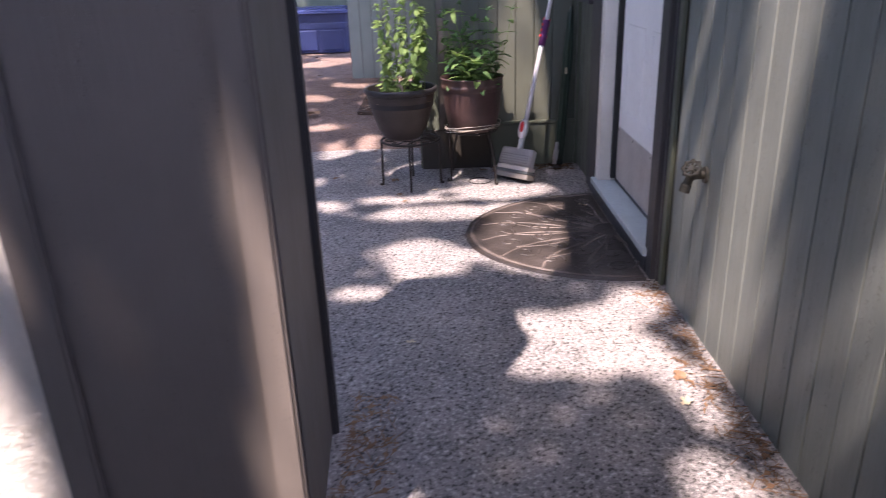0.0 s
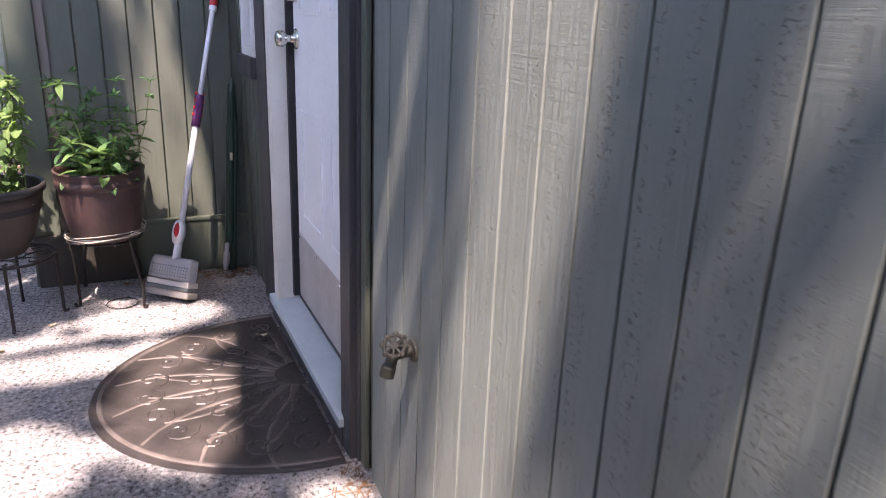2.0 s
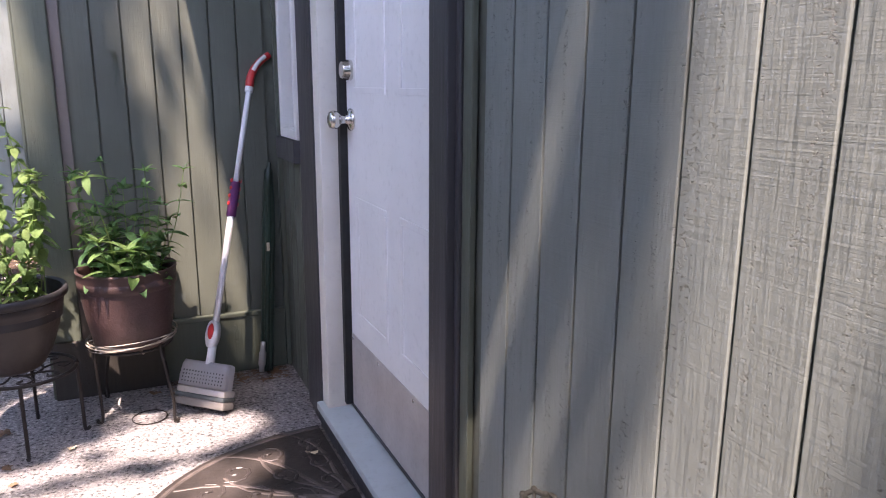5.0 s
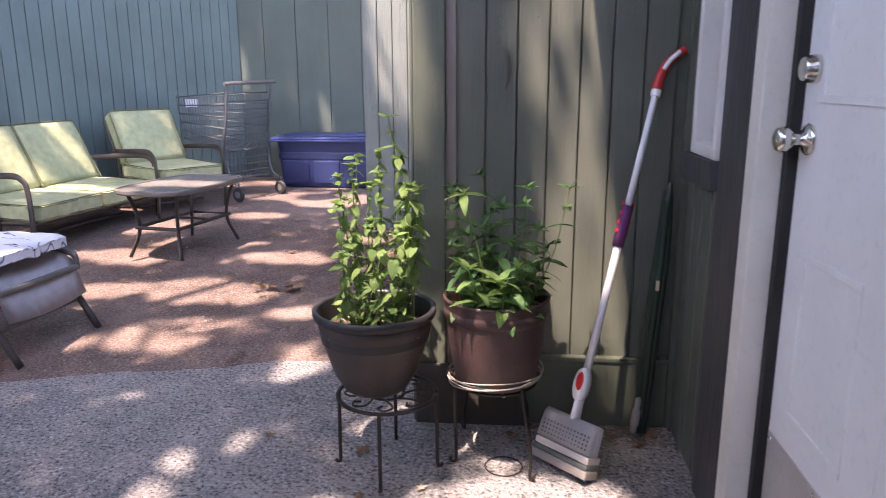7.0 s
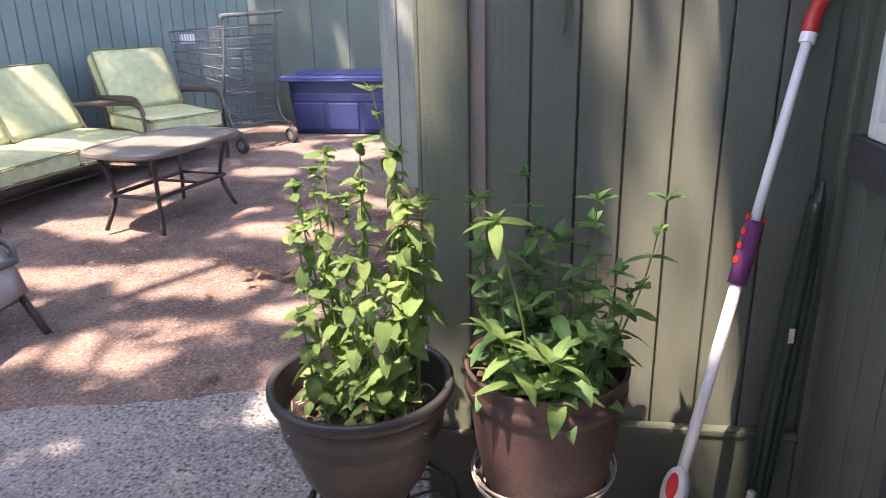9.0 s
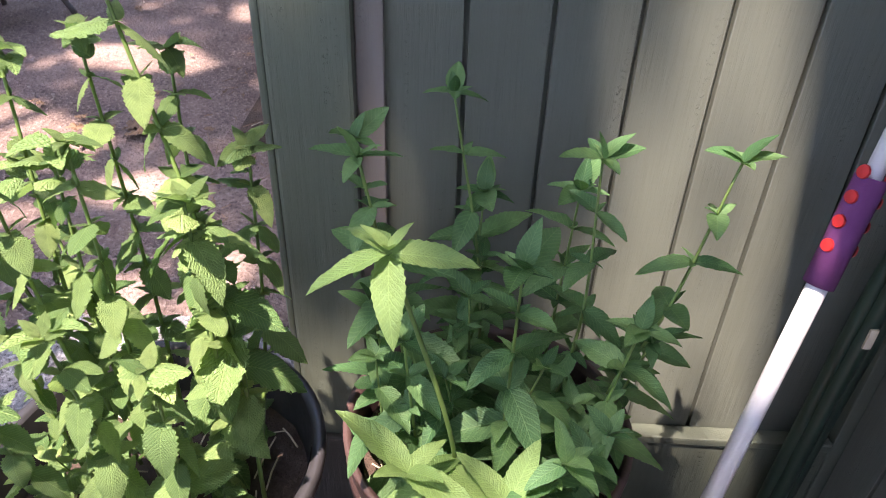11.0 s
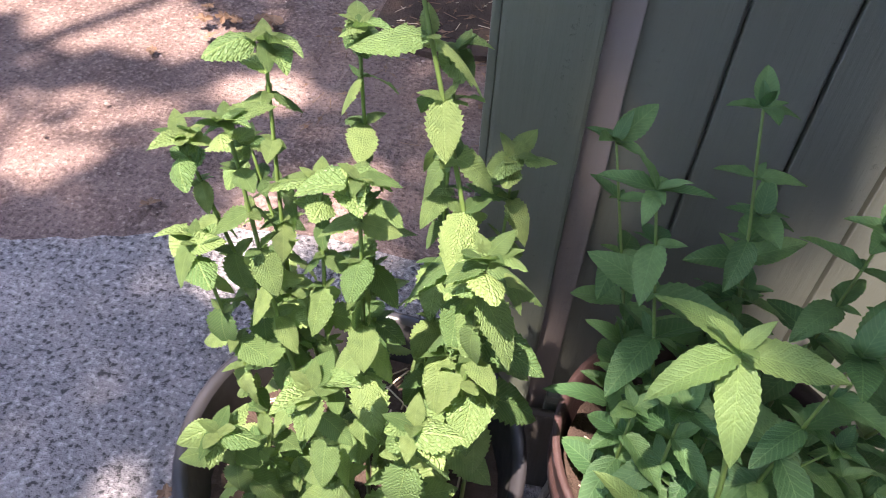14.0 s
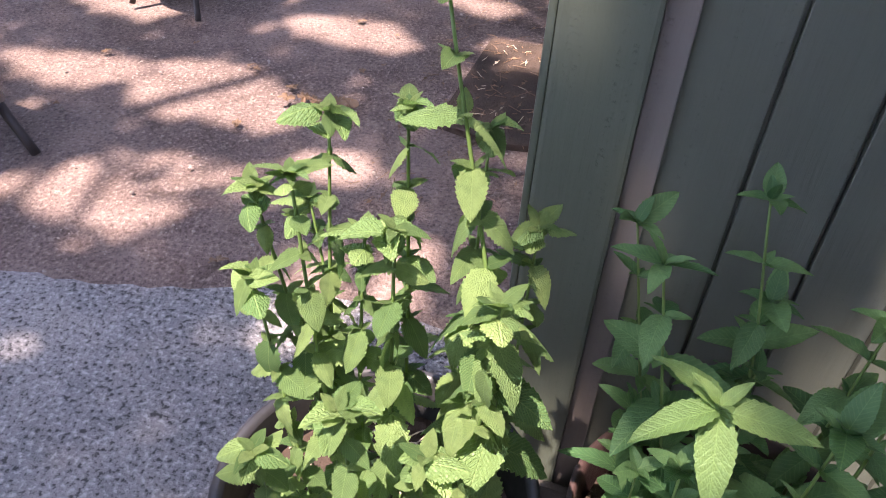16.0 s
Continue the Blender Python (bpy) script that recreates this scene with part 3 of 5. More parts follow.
def door_mat():
    """A half-round rubber mat, its straight side to the sill, with raised scrolls."""
    mat = thing("door_mat", "black half-round rubber door mat with raised scrollwork before the sill", "door mat", pose(1.066, 2.955, 0.01))
    bm = bmesh.new()
    pts = [(0.0, -0.535), *[(-0.65 * math.cos(a), 0.535 * math.sin(a)) for a in [math.pi * (i / 36 - 0.5) for i in range(1, 36)]], (0.0, 0.535)]
    top = [bm.verts.new((x, y, 0.009)) for x, y in pts]
    low = [bm.verts.new((x * 1.01, y * 1.01, 0.0)) for x, y in pts]
    bm.faces.new(top)
    for k in range(len(pts)):
        bm.faces.new((low[k], low[(k + 1) % len(pts)], top[(k + 1) % len(pts)], top[k]))
    bmesh.ops.recalc_face_normals(bm, faces=bm.faces)
    part("base", bm, "mat", mat)
    border = bmesh.new()
    tube(border, [(x * 0.95 - 0.008, y * 0.96, 0.009) for x, y in pts], 0.008, 6, 0.5)
    part("border", border, "mat_relief", mat)
    rng = random.Random(8)
    for r0, many in ((0.17, 5), (0.29, 8), (0.42, 11)):
        for k in range(many):
            a = math.pi * ((k + 0.5) / many - 0.5)
            flip = 1 if k % 2 else -1
            scroll = bmesh.new()
            cx, cy = -r0 * 1.16 * math.cos(a), r0 * math.sin(a)
            turn = a * flip + rng.uniform(-0.4, 0.4)
            curl = [(cx + (0.012 + 0.0085 * i) * 0.5 * math.cos(turn + 0.62 * i * flip), cy + (0.012 + 0.0085 * i) * 0.5 * math.sin(turn + 0.62 * i * flip), 0.010) for i in range(13)]
            tube(scroll, curl, 0.009, 6, 0.4, 0.6)
            part("scroll", scroll, "mat", mat)
    for k in range(17):
        a = math.pi * ((k + 0.5) / 17 - 0.5) + rng.uniform(-0.03, 0.03)
        leaf = bmesh.new()
        path = []
        for i in range(8):
            f = i / 7
            q, b = 0.08 + (0.36 + 0.1 * (k % 2)) * f, a + 0.16 * math.sin(3.0 * f) * (1 if k % 2 else -1)
            path.append((-q * 1.1 * math.cos(b), q * math.sin(b), 0.0095))
        tube(leaf, path, 0.010, 6, 0.35, 0.5)
        part("leaf_stroke", leaf, "mat_relief", mat)
    return mat


def spray_mop():
    """A squeegee mop leaning in the corner, built upright and then tipped."""
    up = Vector((0.24, 0.268, 1.0)).normalized()
    side = Vector((0.19, -0.2, 0.0))
    side = (side - up * side.dot(up)).normalized()
    back = up.cross(side)
    m = Matrix(((side.x, back.x, up.x, 0.712), (side.y, back.y, up.y, 3.805), (side.z, back.z, up.z, 0.034), (0, 0, 0, 1)))
    mop = thing("sponge_mop", "white and red telescopic sponge mop leaning in the corner", "mop", m)
    part("pole", one_tube([(0, 0.0, 0.26), (0, 0, 0.83)], 0.0125, 14), "white", mop, "white steel pole", True)
    part("upper_pole", one_tube([(0, 0, 0.83), (0, 0, 1.285)], 0.0105, 14), "white", mop, "", True)
    part("collar", one_tube([(0, 0, 1.215), (0, 0, 1.24)], 0.016, 14), "white", mop)
    part("hand_grip", one_tube(smooth_path([(0, 0, 1.235), (0, 0, 1.275), (0.008, 0.006, 1.315), (0.024, 0.020, 1.352), (0.044, 0.038, 1.382)]), 0.0165, 14, 1.0, 0.8), "red", mop, "red plastic hand grip", True)
    part("grip_inlay", one_tube(smooth_path([(0.012, -0.006, 1.30), (0.023, 0.003, 1.335), (0.041, 0.018, 1.368)]), 0.008, 8), "white", mop)
    sleeve = part("foam_sleeve", one_tube([(0, 0, 0.715), (0, 0, 0.85)], 0.0185, 16), "purple", mop, "purple foam sleeve with red studs", True)
    for k in range(4):
        for turn in (-0.35, 2.3, -3.0):
            part("stud", lathe(bmesh.new(), [(0.0085, 0.0), (0.0075, 0.0025), (0.0, 0.0035)], 12, pose(0, 0, 0.765 + 0.03 * k) @ pose(0, 0, 0, 0, 0, math.degrees(turn)) @ pose(0, -0.0182, 0, 90, 0, 0)), "red", sleeve)
    lever = bmesh.new()
    outline = [(0.024 * math.sin(a), 0.052 * -math.cos(a)) for a in [2 * math.pi * k / 24 for k in range(24)]]
    front = [lever.verts.new((x, -0.022, 0.26 + z)) for x, z in outline]
    rear = [lever.verts.new((x * 1.1, 0.004, 0.26 + z * 1.05)) for x, z in outline]
    lever.faces.new(front)
    lever.faces.new(rear[::-1])
    for k in range(24):
        lever.faces.new((front[k], rear[k], rear[(k + 1) % 24], front[(k + 1) % 24]))
    bmesh.ops.recalc_face_normals(lever, faces=lever.faces)
    part("lever", lever, "white", mop, "white squeeze lever", True)
    part("lever_button", lathe(bmesh.new(), [(0.0, 0.004), (0.014, 0.003), (0.016, 0.0)], 24, pose(0, -0.0225, 0.27, 90, 0, 0) @ Matrix.Diagonal((0.85, 1.9, 1, 1))), "red", mop, "red oval button")
    neck = bmesh.new()
    tube(neck, [(0, 0.0, 0.12), (0, 0, 0.22)], 0.022, 12, 0.7, 0.85)
    part("neck", neck, "white", mop, "", True)
    cover = bmesh.new()
    rows = [(0.155, -0.012), (0.14, -0.026), (0.10, -0.034), (0.062, -0.036)]
    grid = [[cover.verts.new((x, y + 0.004 * abs(x / 0.108) ** 2, z)) for x in [-0.108 + 0.216 * i / 12 for i in range(13)]] for z, y in rows]
    for a, b in zip(grid, grid[1:]):
        for k in range(12):
            cover.faces.new((a[k], b[k], b[k + 1], a[k + 1]))
    thick = bmesh.ops.solidify(cover, geom=cover.faces[:], thickness=-0.004)
    bmesh.ops.recalc_face_normals(cover, faces=cover.faces)
    cov = part("wringer_cover", cover, "dirty_white", mop, "white perforated wringer cover", True)
    for r in range(4):
        for k in range(14):
            x = -0.09 + 0.0138 * k
            part("hole", one_box((x - 0.0012, -0.0368 + 0.0012 * r, 0.075 + 0.013 * r), (x + 0.0012, -0.0335 + 0.0012 * r, 0.0805 + 0.013 * r)), "greyfoam", cov)
    part("cover_back", one_box((-0.105, -0.012, 0.04), (0.105, 0.02, 0.15), 0.008), "dirty_white", mop)
    part("backing", one_box((-0.11, -0.034, 0.034), (0.11, 0.03, 0.058), 0.006), "kick", mop)
    part("scrub_strip", one_box((-0.112, -0.038, 0.018), (0.112, 0.034, 0.034), 0.005), "greyfoam", mop)
    part("sponge", one_box((-0.114, -0.036, -0.012), (0.114, 0.032, 0.018), 0.008), "cream", mop, "worn dirty grey sponge")
    return mop


def corner_hose():
    h = thing("garden_hose", "dark green folded hose with a metal nozzle hanging in the corner", "hose")
    for dx, dy, r in ((0.0, 0.0, 0.013), (0.016, 0.004, 0.012), (-0.012, 0.012, 0.012), (0.008, 0.018, 0.012)):
        part("strand", one_tube(smooth_path([(1.045 + dx * 0.3, 4.09 + dy * 0.4, 0.87), (1.035 + dx, 4.085 + dy, 0.65), (1.018 + dx, 4.078 + dy, 0.4), (1.002 + dx, 4.066 + dy, 0.16), (0.992 + dx, 4.06 + dy, 0.024)]), r, 10), "hose", h, "", True)
    part("tip", one_tube([(1.045, 4.085, 0.86), (1.05, 4.088, 0.90)], 0.013, 10, 1.0, 0.4), "hose", h)
    part("nozzle", lathe(bmesh.new(), [(0.007, 0.13), (0.011, 0.125), (0.010, 0.09), (0.015, 0.08), (0.015, 0.03), (0.011, 0.02), (0.011, 0.0), (0.0, 0.0)], 16, pose(0.968, 4.045, 0.03, 0, 6, 0)), "kick", h, "tarnished metal nozzle", True)
    part("tag", one_box((1.018, 4.062, 0.54), (1.03, 4.066, 0.575), 0.001), "dry_pale", h)
    return h


hose_tap()
door_mat()
spray_mop()
corner_hose()


# ---- potted plants ----
def leaf_mesh(name, material, length, width, curl, droop, teeth, seed, pucker=0.004):
    """A pointed leaf with a toothed edge, folded along its midrib."""
    rows = 22
    bm = bmesh.new()
    grid = []
    for i in range(rows + 1):
        f = i / rows
        half = width / 2 * (math.sin(math.pi * f ** 0.72) ** 0.85 if 0 < f < 1 else 0.0) + (0.0012 if i < rows else 0)
        half *= 1 + (0.055 * teeth if i % 2 else -0.05 * teeth)
        x = length * f
        z = -droop * length * f * f
        line = []
        for k in (-1.0, -0.6, -0.28, 0.0, 0.28, 0.6, 1.0):
            wave = 0.035 * length * noise.noise(Vector((f * 4 + seed, k * 2, seed))) + pucker * length * math.sin(26 * f - 7 * abs(k)) * (0.35 + abs(k)) * (1 - f * f)
            line.append(bm.verts.new((x - 0.02 * length * teeth * (abs(k) == 1) * (i % 2), k * half, z + abs(k) ** 1.4 * half * curl + wave * abs(k) + 0.006 * length * math.sin(9 * f) * abs(k))))
        grid.append(line)
    for a, b in zip(grid, grid[1:]):
        for k in range(6):
            bm.faces.new((a[k], b[k], b[k + 1], a[k + 1]))
    mesh = bpy.data.meshes.new(name)
    bm.to_mesh(mesh)
    bm.free()
    mesh.materials.append(M[material])
    mesh.polygons.foreach_set("use_smooth", [True] * len(mesh.polygons))
    return mesh


def set_leaf(mesh, parent, at, heading, rise, size, twist=0.0):
    ob = new("leaf", mesh)
    ob.parent = parent
    ob.matrix_local = Matrix.Translation(at) @ Matrix.Rotation(heading, 4, "Z") @ Matrix.Rotation(-rise, 4, "Y") @ Matrix.Rotation(twist, 4, "X") @ Matrix.Scale(size, 4)
    return ob


def along(path, f):
    f = max(0.0, min(0.9999, f)) * (len(path) - 1)
    i = int(f)
    return path[i].lerp(path[i + 1], f - i)


def leafy_stem(plant, base, tip, lean, meshes, rng, spacing, big, start=0.12, thick=0.0028, stem="stem", top_size=0.6, hang=0.0, buds=False, tip_rise=(0.35, 1.0)):
    """A stem from base to tip with crossed pairs of leaves."""
    mid = (Vector(base) + Vector(tip)) / 2 + Vector(lean)
    path = smooth_path([base, mid, tip], 8)
    part("stem", one_tube(path, thick, 6, 1.0, 0.5), stem, plant, smooth=True)
    length = (Vector(tip) - Vector(base)).length
    count = max(3, int(length * (1 - start) / spacing))
    turn = rng.uniform(0, 6.28)
    for i in range(count + 1):
        f = start + (1 - start) * i / count
        size = big * (1.0 - (1 - top_size) * max(0.0, (f - 0.55) / 0.45) ** 1.3) * rng.uniform(0.72, 1.15)
        at = along(path, f)
        turn += math.pi / 2 + rng.uniform(-0.3, 0.3)
        for side in (0, math.pi):
            rise = rng.uniform(-0.35 - hang, 0.45 - hang * 0.4) + 0.5 * max(0, f - 0.8) / 0.2
            set_leaf(rng.choice(meshes), plant, at, turn + side + rng.uniform(-0.25, 0.25), rise, size * rng.uniform(0.85, 1.1), rng.uniform(-0.4, 0.4))
        if i and buds:
            for side in (math.pi / 2, -math.pi / 2):
                set_leaf(rng.choice(meshes), plant, at, turn + side + rng.uniform(-0.6, 0.6), rng.uniform(0.2, 0.9), size * rng.uniform(0.3, 0.5), rng.uniform(-0.5, 0.5))
    for k in range(4):
        rise = rng.uniform(*tip_rise) if len(tip_rise) == 2 else tip_rise[k] + rng.uniform(-0.12, 0.12)
        set_leaf(rng.choice(meshes), plant, along(path, 1.0), turn + 1.57 * k, rise, big * top_size * rng.uniform(0.5, 0.8), 0)


def wide_pot(plant, c, rim_z, foot_z, r):
    h = rim_z - foot_z
    m = pose(c[0], c[1], 0)
    part("pot", lathe(bmesh.new(), [(0.0, foot_z), (r * 0.46, foot_z), (r * 0.53, foot_z + 0.012), (r * 0.68, foot_z + h * 0.22), (r * 0.81, foot_z + h * 0.5), (r * 0.885, foot_z + h * 0.72), (r * 0.905, foot_z + h * 0.74), (r * 0.90, foot_z + h * 0.765), (r * 0.915, foot_z + h * 0.78), (r * 0.925, foot_z + h * 0.88), (r * 0.90, foot_z + h * 0.90)], 56, m), "pot_dark", plant, "dark brown plastic pot", True)
    part("rim", lathe(bmesh.new(), [(r * 0.924, foot_z + h * 0.875), (r * 0.99, foot_z + h * 0.90), (r * 1.005, rim_z - 0.016), (r, rim_z - 0.003), (r * 0.975, rim_z), (r * 0.925, rim_z - 0.004), (r * 0.91, rim_z - 0.02), (r * 0.885, rim_z - 0.10)], 56, m), "pot_rim", plant, "blackish rolled rim", True)


def tall_pot(plant, c, rim_z, foot_z, r):
    h = rim_z - foot_z
    part("pot", lathe(bmesh.new(), [(0.0, foot_z), (r * 0.72, foot_z), (r * 0.78, foot_z + 0.012), (r * 0.89, foot_z + h * 0.4), (r * 0.955, foot_z + h * 0.74), (r * 0.955, foot_z + h * 0.76), (r * 1.0, foot_z + h * 0.775), (r * 1.005, foot_z + h * 0.86), (r * 0.99, foot_z + h * 0.87), (r * 0.995, foot_z + h * 0.89), (r * 1.0, rim_z - 0.012), (r * 1.015, rim_z - 0.008), (r * 1.015, rim_z), (r * 0.97, rim_z), (r * 0.95, rim_z - 0.02), (r * 0.92, rim_z - 0.09)], 56, pose(c[0], c[1], 0)), "pot_red", plant, "dark reddish brown plastic pot with a banded rim", True)


def soil_disc(plant, c, z, r, rng):
    bm = bmesh.new()
    rings = 7
    mid = bm.verts.new((c[0], c[1], z + 0.012))
    last = None
    for i in range(1, rings + 1):
        line = [bm.verts.new((c[0] + r * i / rings * math.cos(a), c[1] + r * i / rings * math.sin(a), z + rng.uniform(-0.006, 0.01))) for a in [2 * math.pi * k / 28 for k in range(28)]]
        for k in range(28):
            bm.faces.new((mid, line[k], line[(k + 1) % 28]) if last is None else (last[k], line[k], line[(k + 1) % 28], last[(k + 1) % 28]))
        last = line
    part("soil", bm, "soil", plant, "dark potting soil with dry straw", True)
    straw = bmesh.new()
    for k in range(60):
        a, q, w = rng.uniform(0, 6.28), r * 0.95 * rng.random() ** 0.5, rng.uniform(0, 3.14)
        p = Vector((c[0] + q * math.cos(a), c[1] + q * math.sin(a), z + 0.014))
        d = Vector((math.cos(w), math.sin(w), rng.uniform(-0.1, 0.25))) * rng.uniform(0.012, 0.03)
        tube(straw, [p - d, p + Vector((0, 0, 0.004)), p + d], 0.0012, 4)
    tagged(part("straw", straw, "dry_pale", plant, "dry straw on the soil"), kind="stuff")


POT_1, POT_2 = (0.108, 3.825), (0.489, 3.865)


def mint():
    rng = random.Random(11)
    plant = thing("potted_mint", "lime green mint in a dark brown pot on an iron stand", "potted plant")
    wide_pot(plant, POT_1, 0.542, 0.268, 0.193)
    soil_disc(plant, POT_1, 0.462, 0.168, rng)
    part("liner", lathe(bmesh.new(), [(0.177, 0.536), (0.173, 0.515), (0.168, 0.455)], 48, pose(*POT_1, 0)), "rubber", plant, "black inner face of the pot", True)
    meshes = [leaf_mesh("mint_leaf", "leaf_lime", 0.078, 0.044, c, d, 1.5, s, 0.013) for c, d, s in ((0.25, 0.25, 1.0), (-0.3, 0.45, 2.0), (0.1, 0.6, 3.0), (-0.15, 0.12, 4.0))]
    small = [leaf_mesh("mint_shoot_leaf", "leaf_lime", 0.034, 0.024, c, d, 1.2, s, 0.025) for c, d, s in ((0.5, 0.5, 5.0), (-0.5, 0.7, 6.0))]
    x, y = POT_1
    stems = (((0.235, 3.80, 0.465), (0.163, 3.825, 1.125), (0.035, -0.02, 0), 1.0), ((0.10, 3.80, 0.465), (0.058, 3.78, 0.985), (-0.01, 0, 0), 0.8), ((0.12, 3.88, 0.465), (0.125, 3.86, 1.02), (0, 0.01, 0), 0.8),
             ((0.07, 3.83, 0.465), (0.06, 3.85, 1.005), (-0.01, 0, 0), 0.75), ((0.19, 3.80, 0.465), (0.235, 3.75, 0.93), (0.01, 0, 0), 0.95), ((0.05, 3.79, 0.465), (0.012, 3.78, 0.87), (0.0, 0, 0), 0.75),
             ((0.17, 3.76, 0.465), (0.20, 3.70, 0.80), (0.0, 0, 0), 0.95), ((0.08, 3.87, 0.465), (0.0, 3.92, 0.86), (0, 0, 0), 0.8), ((0.13, 3.75, 0.465), (0.13, 3.69, 0.84), (0, 0, 0), 0.9),
             ((0.21, 3.87, 0.465), (0.24, 3.90, 0.90), (0.01, 0, 0), 0.85), ((0.10, 3.83, 0.465), (0.11, 3.80, 0.93), (-0.01, 0, 0), 0.85), ((0.16, 3.86, 0.465), (0.19, 3.88, 1.0), (0.01, 0, 0), 0.85), ((0.06, 3.86, 0.465), (0.01, 3.80, 0.95), (0, 0, 0), 0.8), ((0.13, 3.80, 0.465), (0.15, 3.76, 0.97), (0, 0, 0), 0.85), ((0.18, 3.82, 0.465), (0.22, 3.80, 0.87), (0, 0, 0), 0.95), ((0.06, 3.75, 0.465), (0.04, 3.70, 0.74), (-0.01, 0, 0), 0.8))
    for base, tip, lean, big in stems:
        leafy_stem(plant, base, tip, lean, meshes, rng, 0.038, big * 0.8, 0.32, top_size=0.58, hang=0.8, buds=True)
    for base, tip, lean, big in stems[1:]:
        for k in range(5):
            at = Vector(tip) + Vector((rng.uniform(-0.008, 0.008), rng.uniform(-0.008, 0.008), -0.012 * (k % 3)))
            set_leaf(rng.choice(small), plant, at, 1.26 * k + rng.uniform(-0.4, 0.4), rng.uniform(0.1, 0.9), rng.uniform(0.55, 0.95), rng.uniform(-0.6, 0.6))
    for k in range(16):
        a, q = rng.uniform(0, 6.28), 0.13 * rng.random() ** 0.5
        base = (x + 0.012 + q * math.cos(a), y + q * math.sin(a), 0.465)
        tip = (base[0] + rng.uniform(-0.03, 0.03), base[1] + rng.uniform(-0.04, 0.02), 0.48 + rng.uniform(0.06, 0.17))
        leafy_stem(plant, base, tip, (0, 0, 0), small, rng, 0.022, 0.95, 0.2, 0.0015)
    return plant


def broadleaf():
    rng = random.Random(23)
    plant = thing("potted_herb", "deep green broad-leaved herb in a reddish brown pot", "potted plant")
    tall_pot(plant, POT_2, 0.576, 0.293, 0.165)
    soil_disc(plant, POT_2, 0.52, 0.148, rng)
    meshes = [leaf_mesh("herb_leaf", "leaf_deep", 0.075, 0.033, c, d, 0.8, s) for c, d, s in ((0.3, 0.25, 7.0), (0.15, 0.4, 8.0), (0.35, 0.1, 9.0))]
    pale = [leaf_mesh("herb_pale_leaf", "leaf_bright", 0.09, 0.033, c, d, 0.9, s) for c, d, s in ((0.3, 0.2, 10.0), (0.2, 0.4, 12.0))]
    stems = (((0.47, 3.88, 0.51), (0.433, 3.966, 0.935), (0.02, 0.0, 0), 0.85, 0.062), ((0.42, 3.86, 0.51), (0.327, 3.985, 0.87), (0.0, 0.0, 0), 0.85, 0.055), ((0.44, 3.82, 0.51), (0.35, 3.87, 0.91), (0.0, 0, 0), 0.9, 0.055),
             ((0.54, 3.86, 0.51), (0.576, 3.90, 0.905), (0.02, 0, 0), 0.85, 0.06), ((0.58, 3.88, 0.51), (0.708, 3.905, 0.905), (0.02, 0, 0), 0.85, 0.062), ((0.50, 3.80, 0.51), (0.50, 3.78, 0.86), (0.0, 0, 0), 1.0, 0.05),
             ((0.57, 3.80, 0.51), (0.61, 3.78, 0.80), (0.0, 0, 0), 1.0, 0.048), ((0.42, 3.79, 0.51), (0.40, 3.77, 0.78), (0, 0, 0), 0.95, 0.048), ((0.59, 3.84, 0.51), (0.64, 3.83, 0.74), (0, 0, 0), 1.0, 0.045),
             ((0.46, 3.94, 0.51), (0.47, 3.97, 0.82), (0, 0, 0), 0.9, 0.05), ((0.55, 3.93, 0.51), (0.57, 3.95, 0.84), (0, 0, 0), 0.9, 0.05), ((0.52, 3.76, 0.51), (0.55, 3.71, 0.70), (0, 0, 0), 1.0, 0.042), ((0.39, 3.86, 0.51), (0.36, 3.86, 0.74), (0, 0, 0), 0.9, 0.045))
    for base, tip, lean, big, gap in stems:
        leafy_stem(plant, base, tip, lean, meshes, rng, gap * 0.9, big, 0.14, 0.0026, top_size=0.72, buds=True, tip_rise=(1.3, 0.15, 0.95, 0.2))
    part("stem", one_tube(smooth_path([(0.46, 3.79, 0.51), (0.445, 3.74, 0.7), (0.394, 3.721, 0.912)], 6), 0.0028, 6, 1.0, 0.7), "stem", plant, smooth=True)
    for base, tip in (((0.44, 3.76, 0.51), (0.41, 3.69, 0.70)), ((0.50, 3.74, 0.51), (0.50, 3.69, 0.66))):
        leafy_stem(plant, base, tip, (0.01, 0, 0), pale, rng, 0.085, 1.05, 0.4, 0.0028, top_size=0.95)
    for k in range(3):
        set_leaf(pale[k % 2], plant, Vector((0.394, 3.721, 0.915)), 0.6 + 2.1 * k, 0.9, 0.3)
    for k in range(4):
        set_leaf(pale[k % 2], plant, Vector((0.394, 3.721, 0.912)), (-0.1, 2.2, 3.7, 4.75)[k], (0.1, 0.15, 0.0, -0.5)[k], 0.74, 0.2)
    for k in range(20):
        a, q = rng.uniform(0, 6.28), 0.13 * rng.random() ** 0.5
        base = (POT_2[0] + q * math.cos(a), POT_2[1] + q * math.sin(a), 0.51)
        leafy_stem(plant, base, (base[0] + rng.uniform(-0.05, 0.05), base[1] + rng.uniform(-0.06, 0.03), 0.51 + rng.uniform(0.08, 0.26)), (0, 0, 0), meshes, rng, 0.04, 0.85, 0.2, 0.002)
    return plant


